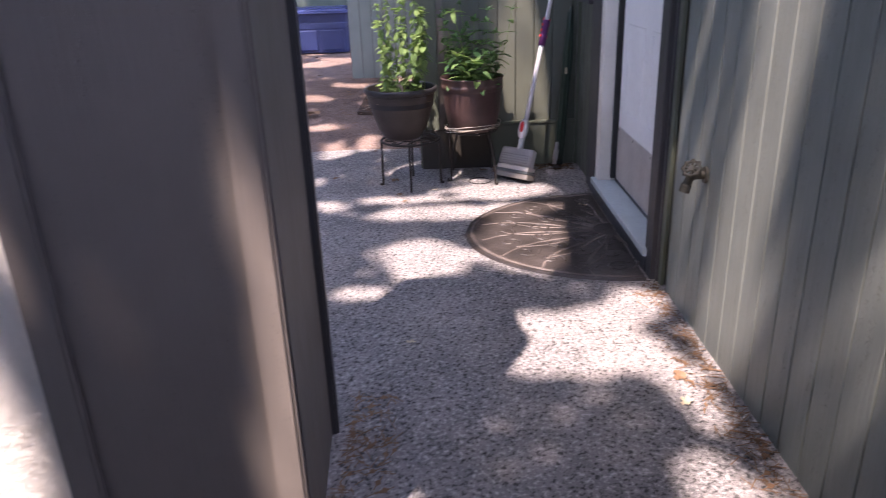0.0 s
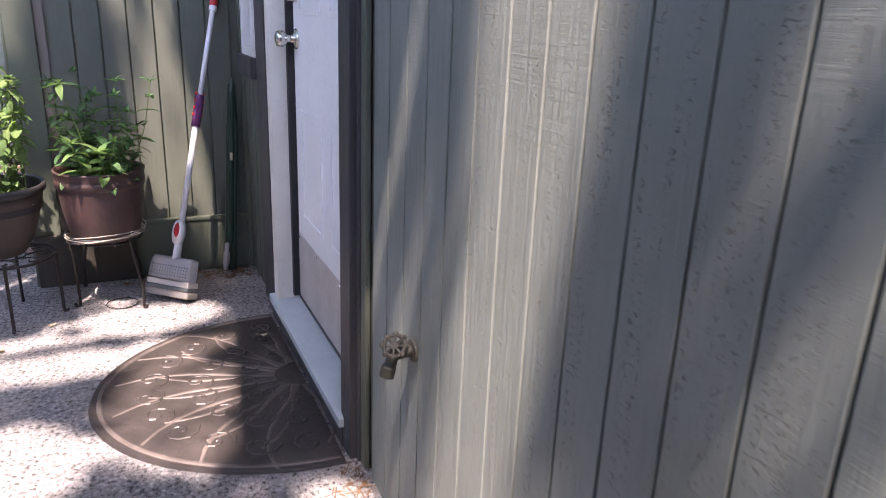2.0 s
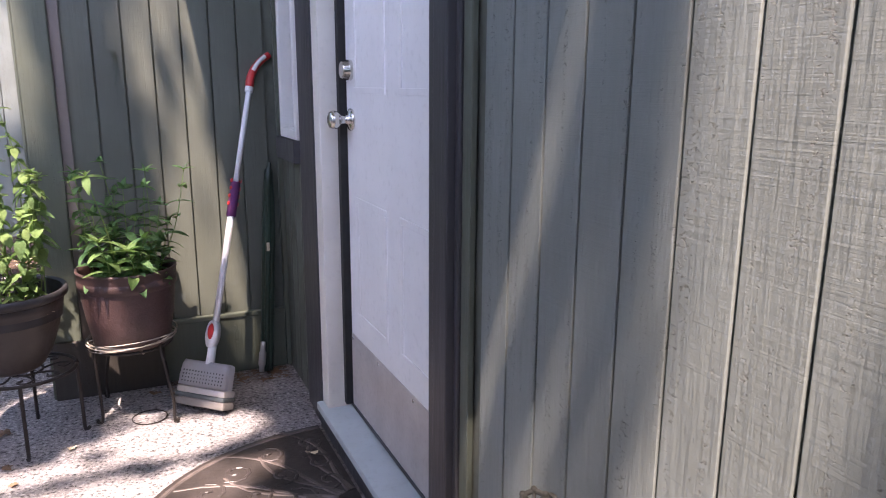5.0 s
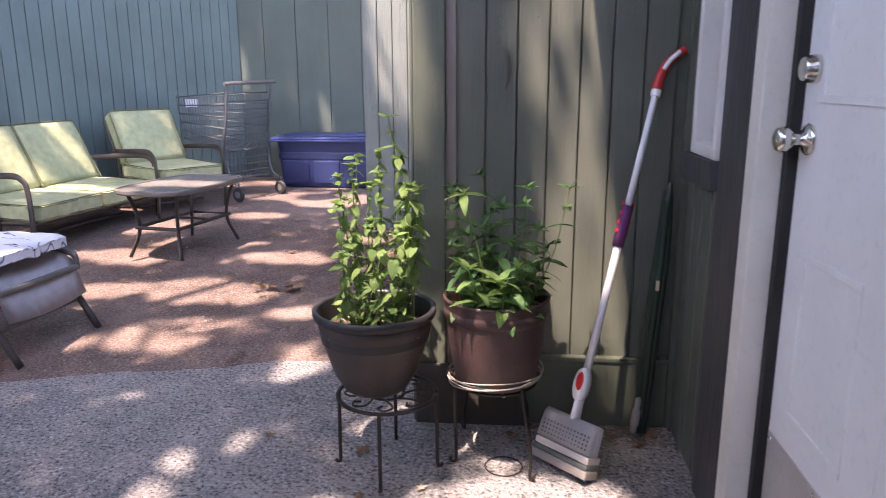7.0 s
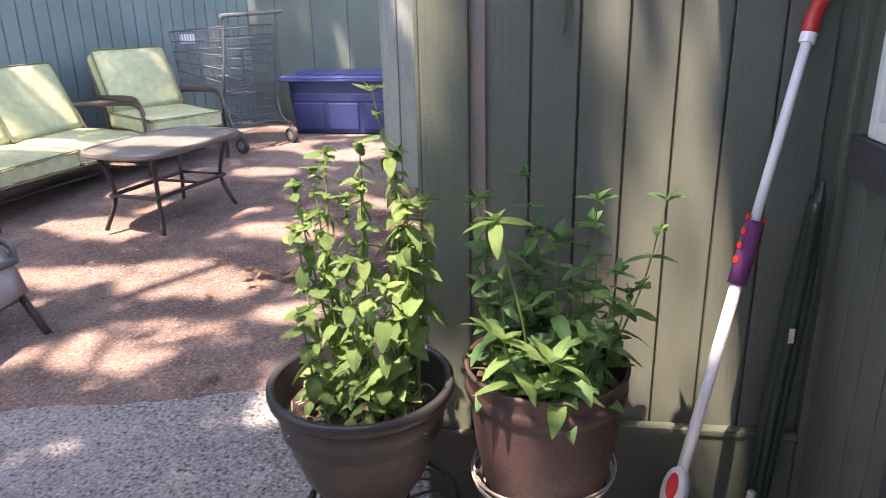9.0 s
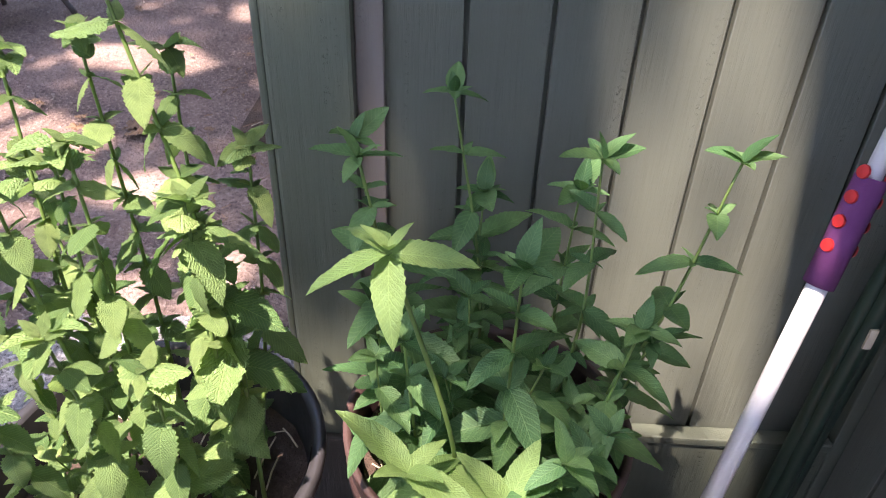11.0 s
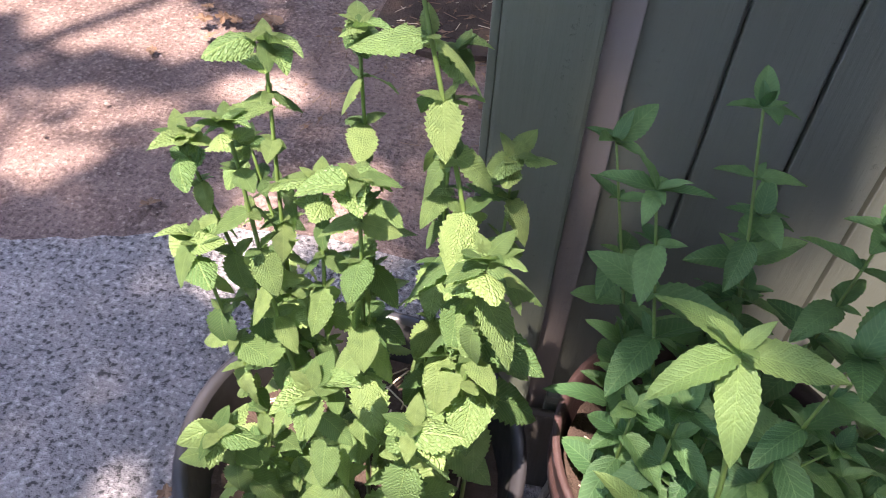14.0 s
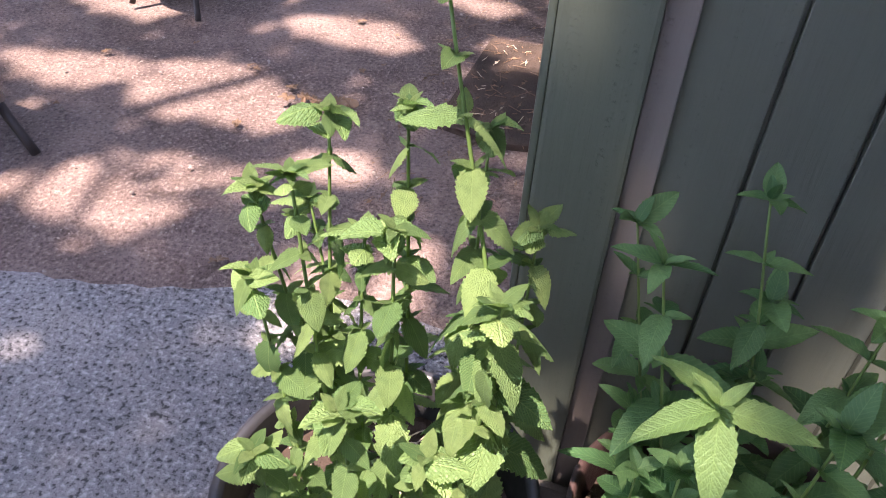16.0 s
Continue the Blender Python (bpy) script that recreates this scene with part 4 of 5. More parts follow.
def iron_stand():
    s = thing("plant_stand", "black wrought iron plant stand with a scrolled ring top", "plant stand", group="plant stands")
    cx, cy, z, r = 0.147, 3.80, 0.261, 0.156
    part("ring_top", ring(bmesh.new(), (cx, cy, z), r, 0.008, 40, 0.7), "iron", s, smooth=True)
    part("inner_ring", ring(bmesh.new(), (cx, cy, z), 0.055, 0.004, 24), "iron", s)
    for k in range(8):
        a = 2 * math.pi * k / 8
        pts = [(cx + q * math.cos(a + b), cy + q * math.sin(a + b), z) for q, b in ((0.055, 0), (0.08, 0.25), (0.115, 0.3), (0.135, 0.1), (0.12, -0.1), (0.10, 0.02))]
        part("scroll", one_tube(smooth_path(pts, 4), 0.0035, 6), "iron", s)
    for k in range(4):
        a = math.pi / 2 * k
        d = Vector((math.cos(a), math.sin(a), 0))
        c = Vector((cx, cy, 0))
        out = [c + d * r + Vector((0, 0, z)), c + d * (r + 0.003) + Vector((0, 0, 0.1)), c + d * (r + 0.004) + Vector((0, 0, 0.02)), c + d * (r + 0.012) + Vector((0, 0, 0.012)), c + d * (r + 0.02) + Vector((0, 0, 0.02))]
        part("leg", one_tube(smooth_path(out, 4), 0.0062, 8), "iron", s)
    return s


def wire_stand():
    s = thing("plant_stand", "rusty wire plant stand with peeling white bands under the reddish pot", "plant stand", group="plant stands")
    cx, cy, z = 0.487, 3.885, 0.285
    part("ring_top", ring(bmesh.new(), (cx, cy, z), 0.135, 0.0045, 36), "iron", s, smooth=True)
    part("ring_band", ring(bmesh.new(), (cx, cy, z + 0.026), 0.150, 0.0026, 36), "wire", s)
    part("cross_bar", one_tube([(cx - 0.13, cy - 0.03, z - 0.004), (cx + 0.13, cy + 0.03, z - 0.004)], 0.005), "wire", s)
    part("cross_bar", one_tube([(cx - 0.03, cy + 0.13, z - 0.004), (cx + 0.03, cy - 0.13, z - 0.004)], 0.005), "wire", s)
    for x, y in ((0.364, 3.834), (0.602, 3.74), (0.60, 4.07), (0.38, 4.06)):
        d = Vector((x - cx, y - cy, 0)).normalized()
        c = Vector((cx, cy, 0))
        pts = [c + d * 0.15 + Vector((0, 0, z + 0.04)), c + d * 0.14 + Vector((0, 0, z)), Vector((x, y, 0.1)), Vector((x, y, 0.018)), Vector((x, y, 0.012)) + d * 0.012, Vector((x, y, 0.028)) + d * 0.02]
        part("leg", one_tube(smooth_path(pts, 4), 0.0055, 8), "iron", s)
    for lift, tilt, turn, size in ((0.022, 9, 200, 0.152), (0.008, -8, 40, 0.148), (0.034, 5, 300, 0.155)):
        loop = ring(bmesh.new(), (0, 0, 0), size, 0.0021, 36)
        bmesh.ops.transform(loop, matrix=pose(cx, cy - 0.006, z + lift, 0, 0, turn) @ pose(0, 0, 0, tilt, 0, 0), verts=loop.verts)
        part("loose_wire", loop, "wire", s, "peeling white wire loop")
    part("low_ring", ring(bmesh.new(), (0.52, 3.81, 0.013), 0.06, 0.0022, 28), "iron", s)
    return s


iron_stand()
wire_stand()
mint()
broadleaf()

# ---- the seating yard ----
def frame_seat(name, label, width, m, seats, group, depth, back_top, seat_top, arm_top):
    """A bronze tube patio seat with loose sage cushions: x along the front, y towards the back, z up, origin at the front left foot."""
    s = thing(name, label, "sofa" if seats > 1 else "armchair", m, group)
    d, a, rail = depth, arm_top, seat_top - 0.135
    for x in (0.0, width):
        inward = 0.03 if x == 0 else -0.03
        arm = smooth_path([(x, 0.03, 0.0), (x, 0.01, 0.2), (x, 0.015, a - 0.09), (x, 0.05, a - 0.025), (x, 0.13, a), (x, 0.42, a - 0.012), (x + inward, d, a - 0.03)], 6)
        part("arm", one_tube(arm, 0.021, 10, 0.45), "metal_brown", s, "", True)
        part("rear_leg", one_tube(smooth_path([(x + inward, d + 0.1, 0.0), (x + inward, d - 0.06, rail), (x + inward, d + 0.02, a), (x + inward, d + 0.11, back_top - 0.08)], 5), 0.016, 8), "metal_brown", s, "", True)
        part("side_rail", one_tube([(x + inward * 0.4, 0.02, rail), (x + inward, d - 0.06, rail - 0.01)], 0.015, 8), "metal_brown", s)
    part("front_rail", one_tube([(0.0, 0.03, rail), (width, 0.03, rail)], 0.018, 8), "metal_brown", s)
    part("rear_rail", one_tube([(0.03, d - 0.05, rail - 0.01), (width - 0.03, d - 0.05, rail - 0.01)], 0.015, 8), "metal_brown", s)
    part("back_rail", one_tube([(0.03, d + 0.11, back_top - 0.08), (width - 0.03, d + 0.11, back_top - 0.08)], 0.015, 8), "metal_brown", s)
    part("floor_rail", one_tube([(0.0, 0.35, 0.06), (width, 0.35, 0.06)], 0.012, 8), "metal_brown", s)
    part("sling_seat", one_box((0.03, 0.05, rail - 0.004), (width - 0.03, d - 0.06, rail + 0.006)), "metal_brown", s)
    each = (width - 0.05) / seats
    e = each / 2 - 0.007
    for k in range(seats):
        x = 0.025 + each * (k + 0.5)
        deep = d - 0.03
        seat = cushion_shape((each - 0.006, deep, 0.125), 0.14, 9, k + 1.0)
        place = pose(x, deep / 2 - 0.02, seat_top - 0.064, 1.5, 0, 0)
        bmesh.ops.transform(seat, matrix=place, verts=seat.verts)
        pad = part("seat_cushion", seat, "cushion", s, "faded sage seat cushion with dark piping", True)
        for z in (-0.052, 0.052):
            loop = [place @ Vector(p) for p in ((-e, deep / 2, z), (-e, -deep / 2 + 0.012, z), (-e + 0.012, -deep / 2, z), (0, -deep / 2 - 0.003, z), (e - 0.012, -deep / 2, z), (e, -deep / 2 + 0.012, z), (e, deep / 2, z))]
            part("piping", one_tube(loop, 0.004, 6), "piping", pad)
        low = Vector((x, d - 0.13, seat_top - 0.02))
        high = Vector((x, d + 0.085, back_top - 0.01))
        tall = (high - low).length
        tilt = pose(*((low + high) / 2), math.degrees(math.atan2(high.z - low.z, high.y - low.y)), 0, 0)
        rest = cushion_shape((each - 0.004, tall, 0.12), 0.12, 9, k + 5.0)
        bmesh.ops.transform(rest, matrix=tilt, verts=rest.verts)
        back = part("back_cushion", rest, "cushion", s, "faded sage back cushion with dark piping", True)
        for z in (-0.05, 0.05):
            t = tall / 2 - 0.002
            edge = [tilt @ Vector(p) for p in ((-e, -t, z), (-e, t - 0.015, z), (-e + 0.015, t, z), (e - 0.015, t, z), (e, t - 0.015, z), (e, -t, z))]
            part("piping", one_tube(edge, 0.004, 6), "piping", back)
    return s


def seat_pose(front_left, angle):
    a = Vector((math.cos(angle), math.sin(angle)))
    return flat_basis((*front_left, slope(*front_left)), a, Vector((-a.y, a.x)))


frame_seat("patio_sofa", "bronze two-seat patio sofa with faded sage green cushions", 1.311, seat_pose((-2.49, 5.97), 1.42), 2, "patio seats", 0.672, 0.808, 0.362, 0.537)
frame_seat("patio_armchair", "bronze patio armchair with sage cushions beside the shopping trolley", 0.624, seat_pose((-2.20, 7.09), 1.0), 1, "patio seats", 0.662, 0.815, 0.40, 0.52)
frame_seat("patio_armchair", "bronze patio armchair with sage cushions next to the patterned lounger", 0.75, seat_pose((-2.90, 5.30), 1.40), 1, "patio seats", 0.653, 0.82, 0.356, 0.495)


def coffee_table():
    m = flat_basis((-1.635, 6.295, slope(-1.65, 6.295)), (0.982, -0.19), (0.19, 0.982))
    t = thing("coffee_table", "weathered bronze patio coffee table with curved legs", "table", m)
    bm = bmesh.new()
    pts = []
    for k in range(40):
        a = 2 * math.pi * k / 40
        c, s = math.cos(a), math.sin(a)
        pts.append((0.27 * math.copysign(abs(c) ** 0.45, c), 0.43 * math.copysign(abs(s) ** 0.45, s)))
    lathe_rows = [(0.98, 0.415), (1.0, 0.425), (1.0, 0.442), (0.985, 0.45), (0.955, 0.448), (0.95, 0.442)]
    rings = [[bm.verts.new((x * q, y * q, z)) for x, y in pts] for q, z in lathe_rows]
    for a, b in zip(rings, rings[1:]):
        for k in range(40):
            bm.faces.new((a[k], a[(k + 1) % 40], b[(k + 1) % 40], b[k]))
    bm.faces.new(rings[-1])
    bm.faces.new(rings[0][::-1])
    part("tabletop", bm, "table_top", t, "dusty dark tabletop with a raised rim")
    for sx in (-1, 1):
        for sy in (-1, 1):
            part("leg", one_tube(smooth_path([(0.185 * sx, 0.32 * sy, 0.425), (0.15 * sx, 0.285 * sy, 0.28), (0.145 * sx, 0.28 * sy, 0.16), (0.19 * sx, 0.33 * sy, 0.0)], 6), 0.017, 8, 0.5), "metal_brown", t, "", True)
    frame_bar = bmesh.new()
    tube(frame_bar, [(-0.15, -0.3, 0.19), (0.15, -0.3, 0.19), (0.15, 0.3, 0.19), (-0.15, 0.3, 0.19), (-0.15, -0.3, 0.19)], 0.012, 8)
    part("stretcher", frame_bar, "metal_brown", t)
    part("inner_stretcher", one_tube([(-0.15, 0.08, 0.19), (0.15, 0.08, 0.19)], 0.009, 8), "metal_brown", t)
    return t


def lounger(name, label, m, padded, group):
    """A sling lounger: x runs from the foot end along its length, y across."""
    l = thing(name, label, "lounger", m @ Matrix.Diagonal((1, 1, 1.16, 1)), group)
    w, length = 0.52, 1.75
    for y in (0.0, w):
        part("side_rail", one_tube(smooth_path([(-0.02, y, 0.27), (0.04, y, 0.335), (0.5, y, 0.335), (length, y, 0.335)], 5), 0.014, 8), "metal_grey", l, "", True)
        for x in (0.06, 1.25):
            part("leg", one_tube(smooth_path([(x + 0.04, y, 0.33), (x - 0.05, y, 0.16), (x - 0.16, y, 0.0)], 4), 0.016, 8), "metal_brown", l, "", True)
    part("foot_bar", one_tube([(0.0, 0.0, 0.13), (0.0, w, 0.13)], 0.011, 8), "metal_grey", l)
    part("cross_bar", one_tube([(-0.02, 0.0, 0.27), (-0.02, w, 0.27)], 0.014, 8), "metal_grey", l)
    sling = bmesh.new()
    rows = [[sling.verts.new((x, y, z - 0.02 * math.sin(math.pi * y / w))) for y in [0.01 + (w - 0.02) * i / 8 for i in range(9)]] for x, z in ((-0.06, 0.165), (-0.03, 0.24), (0.01, 0.31), (0.06, 0.336), (0.5, 0.335), (1.1, 0.335), (length, 0.336))]
    for a, b in zip(rows, rows[1:]):
        for k in range(8):
            sling.faces.new((a[k], b[k], b[k + 1], a[k + 1]))
    bmesh.ops.solidify(sling, geom=sling.faces[:], thickness=0.005)
    part("sling", sling, "sling", l, "grey mesh sling", True)
    if padded:
        pad = cushion_shape((1.62, 0.56, 0.085), 0.5, 21, 3.0)
        for v in pad.verts:
            v.co.z += 0.014 * noise.noise(Vector((v.co.x * 9, v.co.y * 7, 1.0))) + 0.007 * noise.noise(Vector((v.co.x * 24, v.co.y * 20, 4.0)))
            v.co.x += 0.02 * noise.noise(Vector((v.co.y * 8, 2.0, 0.0)))
            v.co.y *= 1 - 0.14 * max(0.0, abs(v.co.x) / 0.81 - 0.86) / 0.14
        bmesh.ops.transform(pad, matrix=pose(0.80, w / 2, 0.385), verts=pad.verts)
        p = part("pad", pad, "print", l, "white pad printed with black leaves", True)
        for y in (-0.02, w + 0.015):
            for dx, z in ((0.0, 0.12), (0.02, 0.07)):
                part("tie", one_tube(smooth_path([(0.08, y, 0.36), (0.06 + dx, y - 0.01, 0.27), (0.075 - dx, y, 0.19), (0.06 + 2 * dx, y - 0.01, z)], 5), 0.006, 6, 0.35), "print", p)
    return l


def trolley():
    """A wire shopping trolley seen from behind: x across the handle, y towards its nose."""
    m = flat_basis((-1.77, 7.94, slope(-1.77, 7.94)), (0.42, 0.9), (-0.9, 0.42))
    c = thing("shopping_trolley", "dull grey wire shopping trolley parked by the wall", "trolley", m)
    hw = 0.26

    def panel(name, a, b, cc, d, nu, nv):
        bm = bmesh.new()
        a, b, cc, d = map(Vector, (a, b, cc, d))
        for i in range(nu + 1):
            f = i / nu
            tube(bm, [a.lerp(b, f), d.lerp(cc, f)], 0.0038, 4)
        for i in range(nv + 1):
            f = i / nv
            tube(bm, [a.lerp(d, f), b.lerp(cc, f)], 0.005, 4)
        tagged(part(name, bm, "cart", c), kind="stuff")

    panel("rear_gate", (-hw, 0, 0.42), (hw, 0, 0.42), (hw, -0.02, 0.92), (-hw, -0.02, 0.92), 16, 7)
    panel("basket_side", (-hw, 0.0, 0.42), (-hw + 0.05, 0.56, 0.52), (-hw + 0.03, 0.60, 0.88), (-hw, -0.02, 0.92), 18, 5)
    panel("basket_side", (hw, 0.0, 0.42), (hw - 0.05, 0.56, 0.52), (hw - 0.03, 0.60, 0.88), (hw, -0.02, 0.92), 18, 5)
    panel("basket_nose", (-hw + 0.05, 0.56, 0.52), (hw - 0.05, 0.56, 0.52), (hw - 0.03, 0.60, 0.88), (-hw + 0.03, 0.60, 0.88), 12, 5)
    panel("basket_floor", (-hw, 0.0, 0.42), (hw, 0.0, 0.42), (hw - 0.05, 0.56, 0.52), (-hw + 0.05, 0.56, 0.52), 12, 10)
    panel("lower_rack", (-0.2, 0.05, 0.18), (0.2, 0.05, 0.18), (0.16, 0.7, 0.2), (-0.16, 0.7, 0.2), 8, 6)
    panel("lower_gate", (-hw, 0.01, 0.18), (hw, 0.01, 0.18), (hw, 0, 0.42), (-hw, 0, 0.42), 12, 4)
    part("handle", one_tube([(-hw - 0.03, -0.07, 0.995), (hw + 0.06, -0.07, 1.015)], 0.016, 10), "metal_grey", c, "pale grey push handle")
    part("sign", one_box((-0.17, 0.55, 0.79), (-0.03, 0.557, 0.86), 0.002), "sling", c, "faded white seat flap")
    for x in (-hw, hw):
        part("frame_tube", one_tube(smooth_path([(x, -0.07, 0.995), (x, -0.03, 0.7), (x, 0.02, 0.45), (x, -0.02, 0.22), (x, -0.1, 0.16)], 5), 0.012, 8), "cart", c, "", True)
        part("base_tube", one_tube(smooth_path([(x, -0.1, 0.16), (x * 0.9, 0.3, 0.15), (x * 0.75, 0.74, 0.15)], 4), 0.012, 8), "cart", c)
        for y in (-0.1, 0.72):
            wx = x if y < 0 else x * 0.75
            wheel = part("wheel", lathe(bmesh.new(), [(0.018, -0.016), (0.055, -0.016), (0.062, -0.008), (0.062, 0.008), (0.055, 0.016), (0.018, 0.016)], 24, pose(wx, y - 0.02, 0.063, 0, 90, 0)), "rubber", c)
            part("hub", lathe(bmesh.new(), [(0.0, -0.018), (0.03, -0.017), (0.03, 0.017), (0.0, 0.018)], 16, pose(wx, y - 0.02, 0.063, 0, 90, 0)), "metal_grey", wheel)
            part("caster_fork", one_tube([(wx + 0.024, y - 0.02, 0.06), (wx + 0.024, y, 0.16)], 0.008, 6), "cart", c)
    return c


def storage_tub():
    m = pose(-1.175, 8.66, slope(-1.16, 8.45), 0, 0, -3)
    t = thing("storage_tub", "large blue plastic storage tub with a faded lid", "storage box", m)
    bm = bmesh.new()
    rows = ((0.455, 0.0), (0.46, 0.02), (0.485, 0.26), (0.492, 0.27), (0.492, 0.32), (0.485, 0.33), (0.50, 0.435), (0.515, 0.44))
    rings = []
    for q, z in rows:
        line = []
        for k in range(48):
            a = 2 * math.pi * (k + 0.5) / 48
            c, s = math.cos(a), math.sin(a)
            line.append(bm.verts.new((q * math.copysign(abs(c) ** 0.22, c), q * 0.5 * math.copysign(abs(s) ** 0.22, s), z)))
        rings.append(line)
    for a, b in zip(rings, rings[1:]):
        for k in range(48):
            bm.faces.new((a[k], a[(k + 1) % 48], b[(k + 1) % 48], b[k]))
    bm.faces.new(rings[0][::-1])
    part("body", bm, "tub", t)
    for x in (-0.3, 0.0, 0.3):
        part("rib", one_box((x - 0.13, -0.252, 0.03), (x + 0.13, -0.228, 0.25), 0.01), "tub", t)
    lid = one_box((-0.535, -0.285, 0.44), (0.535, 0.285, 0.475), 0.016)
    part("lid", lid, "tub_lid", t, "faded blue lid")
    part("lid_rim", one_box((-0.545, -0.292, 0.43), (0.545, 0.292, 0.447), 0.006), "tub_lid", t)
    part("lid_panel", one_box((-0.42, -0.2, 0.474), (0.42, 0.2, 0.488), 0.01), "tub_lid", t)
    return t


coffee_table()
lounger("sun_lounger", "grey sling sun lounger with a white and black leaf print pad", flat_basis((-1.585, 4.935, slope(-1.7, 4.72)), (-0.99, 0.10), (-0.10, -0.99)), True, "sun loungers")
lounger("sun_lounger", "bare grey sling sun lounger with bronze legs", flat_basis((-1.97, 4.44, 0.01), (-0.99, -0.08), (0.08, -0.99)), False, "sun loungers")
trolley()
storage_tub()


# ---- fallen leaves ----
def dry_leaf(name, material, lobes, size, seed):
    rng = random.Random(seed)
    bm = bmesh.new()
    pts = []
    for k in range(20):
        a = 2 * math.pi * k / 20
        r = size * (0.55 + 0.45 * abs(math.cos(a * lobes / 2))) * rng.uniform(0.8, 1.1)
        pts.append(bm.verts.new((r * math.cos(a), 0.7 * r * math.sin(a), 0.25 * size * rng.uniform(0, 1) * (0.3 + abs(math.sin(a))))))
    mid = bm.verts.new((0, 0, 0.003))
    for k in range(20):
        bm.faces.new((mid, pts[k], pts[(k + 1) % 20]))
    mesh = bpy.data.meshes.new(name)
    bm.to_mesh(mesh)
    bm.free()
    mesh.materials.append(M[material])
    return mesh


def litter():
    rng = random.Random(5)
    browns = [dry_leaf("fallen_leaf", "dry", n, 0.03, n) for n in (3, 5, 4)]
    pales = [dry_leaf("fallen_leaf", "dry_pale", n, 0.028, n + 9) for n in (3, 5)]

    def drop(mesh, x, y, z, scale, label):
        ob = tagged(new("fallen_leaf", mesh), label, "leaf", "fallen leaves")
        ob.matrix_world = pose(x, y, z, rng.uniform(-14, 14), rng.uniform(-14, 14), rng.uniform(0, 360)) @ Matrix.Scale(scale, 4)

    for x, y, s in ((0.048, 3.87, 1.3), (0.09, 3.60, 0.8), (0.55, 4.02, 1.1), (-0.3, 3.95, 0.7), (0.98, 1.75, 0.9), (0.2, 1.1, 0.8), (0.9, 4.03, 1.0), (0.98, 3.98, 1.1), (1.03, 4.05, 0.9), (0.12, 3.48, 0.6)):
        drop(rng.choice(browns), x, y, 0.014, s, "dry brown leaf lying on the concrete")
    for x, y, s in ((0.99, 3.30, 1.2), (0.27, 3.66, 0.9), (0.2, 2.0, 0.7), (-0.9, 3.2, 0.6), (0.96, 1.62, 1.0)):
        drop(rng.choice(pales), x, y, 0.02 if y == 3.30 else 0.014, s, "pale curled leaf lying on the concrete")
    for k in range(9):
        drop(rng.choice(browns), -0.78 + rng.uniform(-0.13, 0.13), 5.52 + rng.uniform(-0.06, 0.06), slope(0, 5.52) + 0.01 + 0.012 * rng.random(), rng.uniform(0.9, 1.5), "dry brown leaf in a small heap on the earth")
    for k in range(46):
        x, y = rng.uniform(-2.0, 0.1), rng.uniform(4.5, 8.2)
        drop(rng.choice(browns), x, y, slope(x, y) + 0.006, rng.uniform(0.4, 1.1), "dry leaf scattered on the earth")

    def strewn(name, label, count, place, colour):
        bm = bmesh.new()
        for k in range(count):
            x, y, z = place()
            w, d = rng.uniform(0, 3.14), rng.uniform(0.008, 0.03)
            p, q = Vector((x, y, z)), Vector((math.cos(w), math.sin(w), rng.uniform(-0.15, 0.15))) * d
            tube(bm, [p - q, p + q], 0.0013, 4)
            if k % 3 == 0:
                n = q.cross(Vector((0, 0, 1))) * 0.5
                bm.faces.new([bm.verts.new(v) for v in (p - q * 0.5, p + n * 0.6, p + q * 0.5, p - n * 0.6 + Vector((0, 0, 0.004)))])
        tagged(part(name, bm, colour), label, "leaf litter", kind="stuff")

    strewn("leaf_litter", "reddish brown pine straw and leaf bits along the wall foot", 420, lambda: (1.09 - 0.10 * rng.random() ** 2, rng.uniform(0.6, 2.4), 0.012), "dry")
    strewn("leaf_litter", "reddish brown leaf bits in the corner behind the mop", 160, lambda: (rng.uniform(0.6, 1.08), 4.11 - 0.12 * rng.random() ** 1.6, 0.012), "dry")
    strewn("leaf_litter", "reddish leaf bits beside the fence end", 220, lambda: (0.06 + 0.12 * rng.random() ** 2, rng.uniform(0.9, 1.7), 0.012), "dry")
    strewn("leaf_litter", "dark leaf bits by the far wall foot", 260, lambda: (lambda x, y: (x, y, slope(x, y) + 0.008))(rng.uniform(-0.5, 0.2), rng.uniform(5.0, 6.9)), "dry")

    bed = bmesh.new()
    rim = [(-0.33, 5.52), (-0.1, 5.46), (0.2, 5.5), (0.2, 6.27), (-0.31, 6.25)]
    top = [bed.verts.new((x, y, slope(x, y) + 0.012)) for x, y in rim]
    low = [bed.verts.new((x * 1.02, y, slope(x, y) - 0.03)) for x, y in rim]
    bed.faces.new(top)
    for k in range(5):
        bed.faces.new((low[k], low[(k + 1) % 5], top[(k + 1) % 5], top[k]))
    tagged(part("soil_bed", bed, "soil"), "small bed of dark soil by the wall foot", "soil", kind="structure")
    strewn("leaf_litter", "brown leaf bits on the dark soil bed", 150, lambda: (lambda x, y: (x, y, slope(x, y) + 0.016))(rng.uniform(-0.3, 0.19), rng.uniform(5.52, 6.22)), "dry")
    strewn("leaf_litter", "pale bark chips on the dark soil bed", 45, lambda: (lambda x, y: (x, y, slope(x, y) + 0.018))(rng.uniform(-0.3, 0.19), rng.uniform(5.52, 6.22)), "dry_pale")

    bm = bmesh.new()
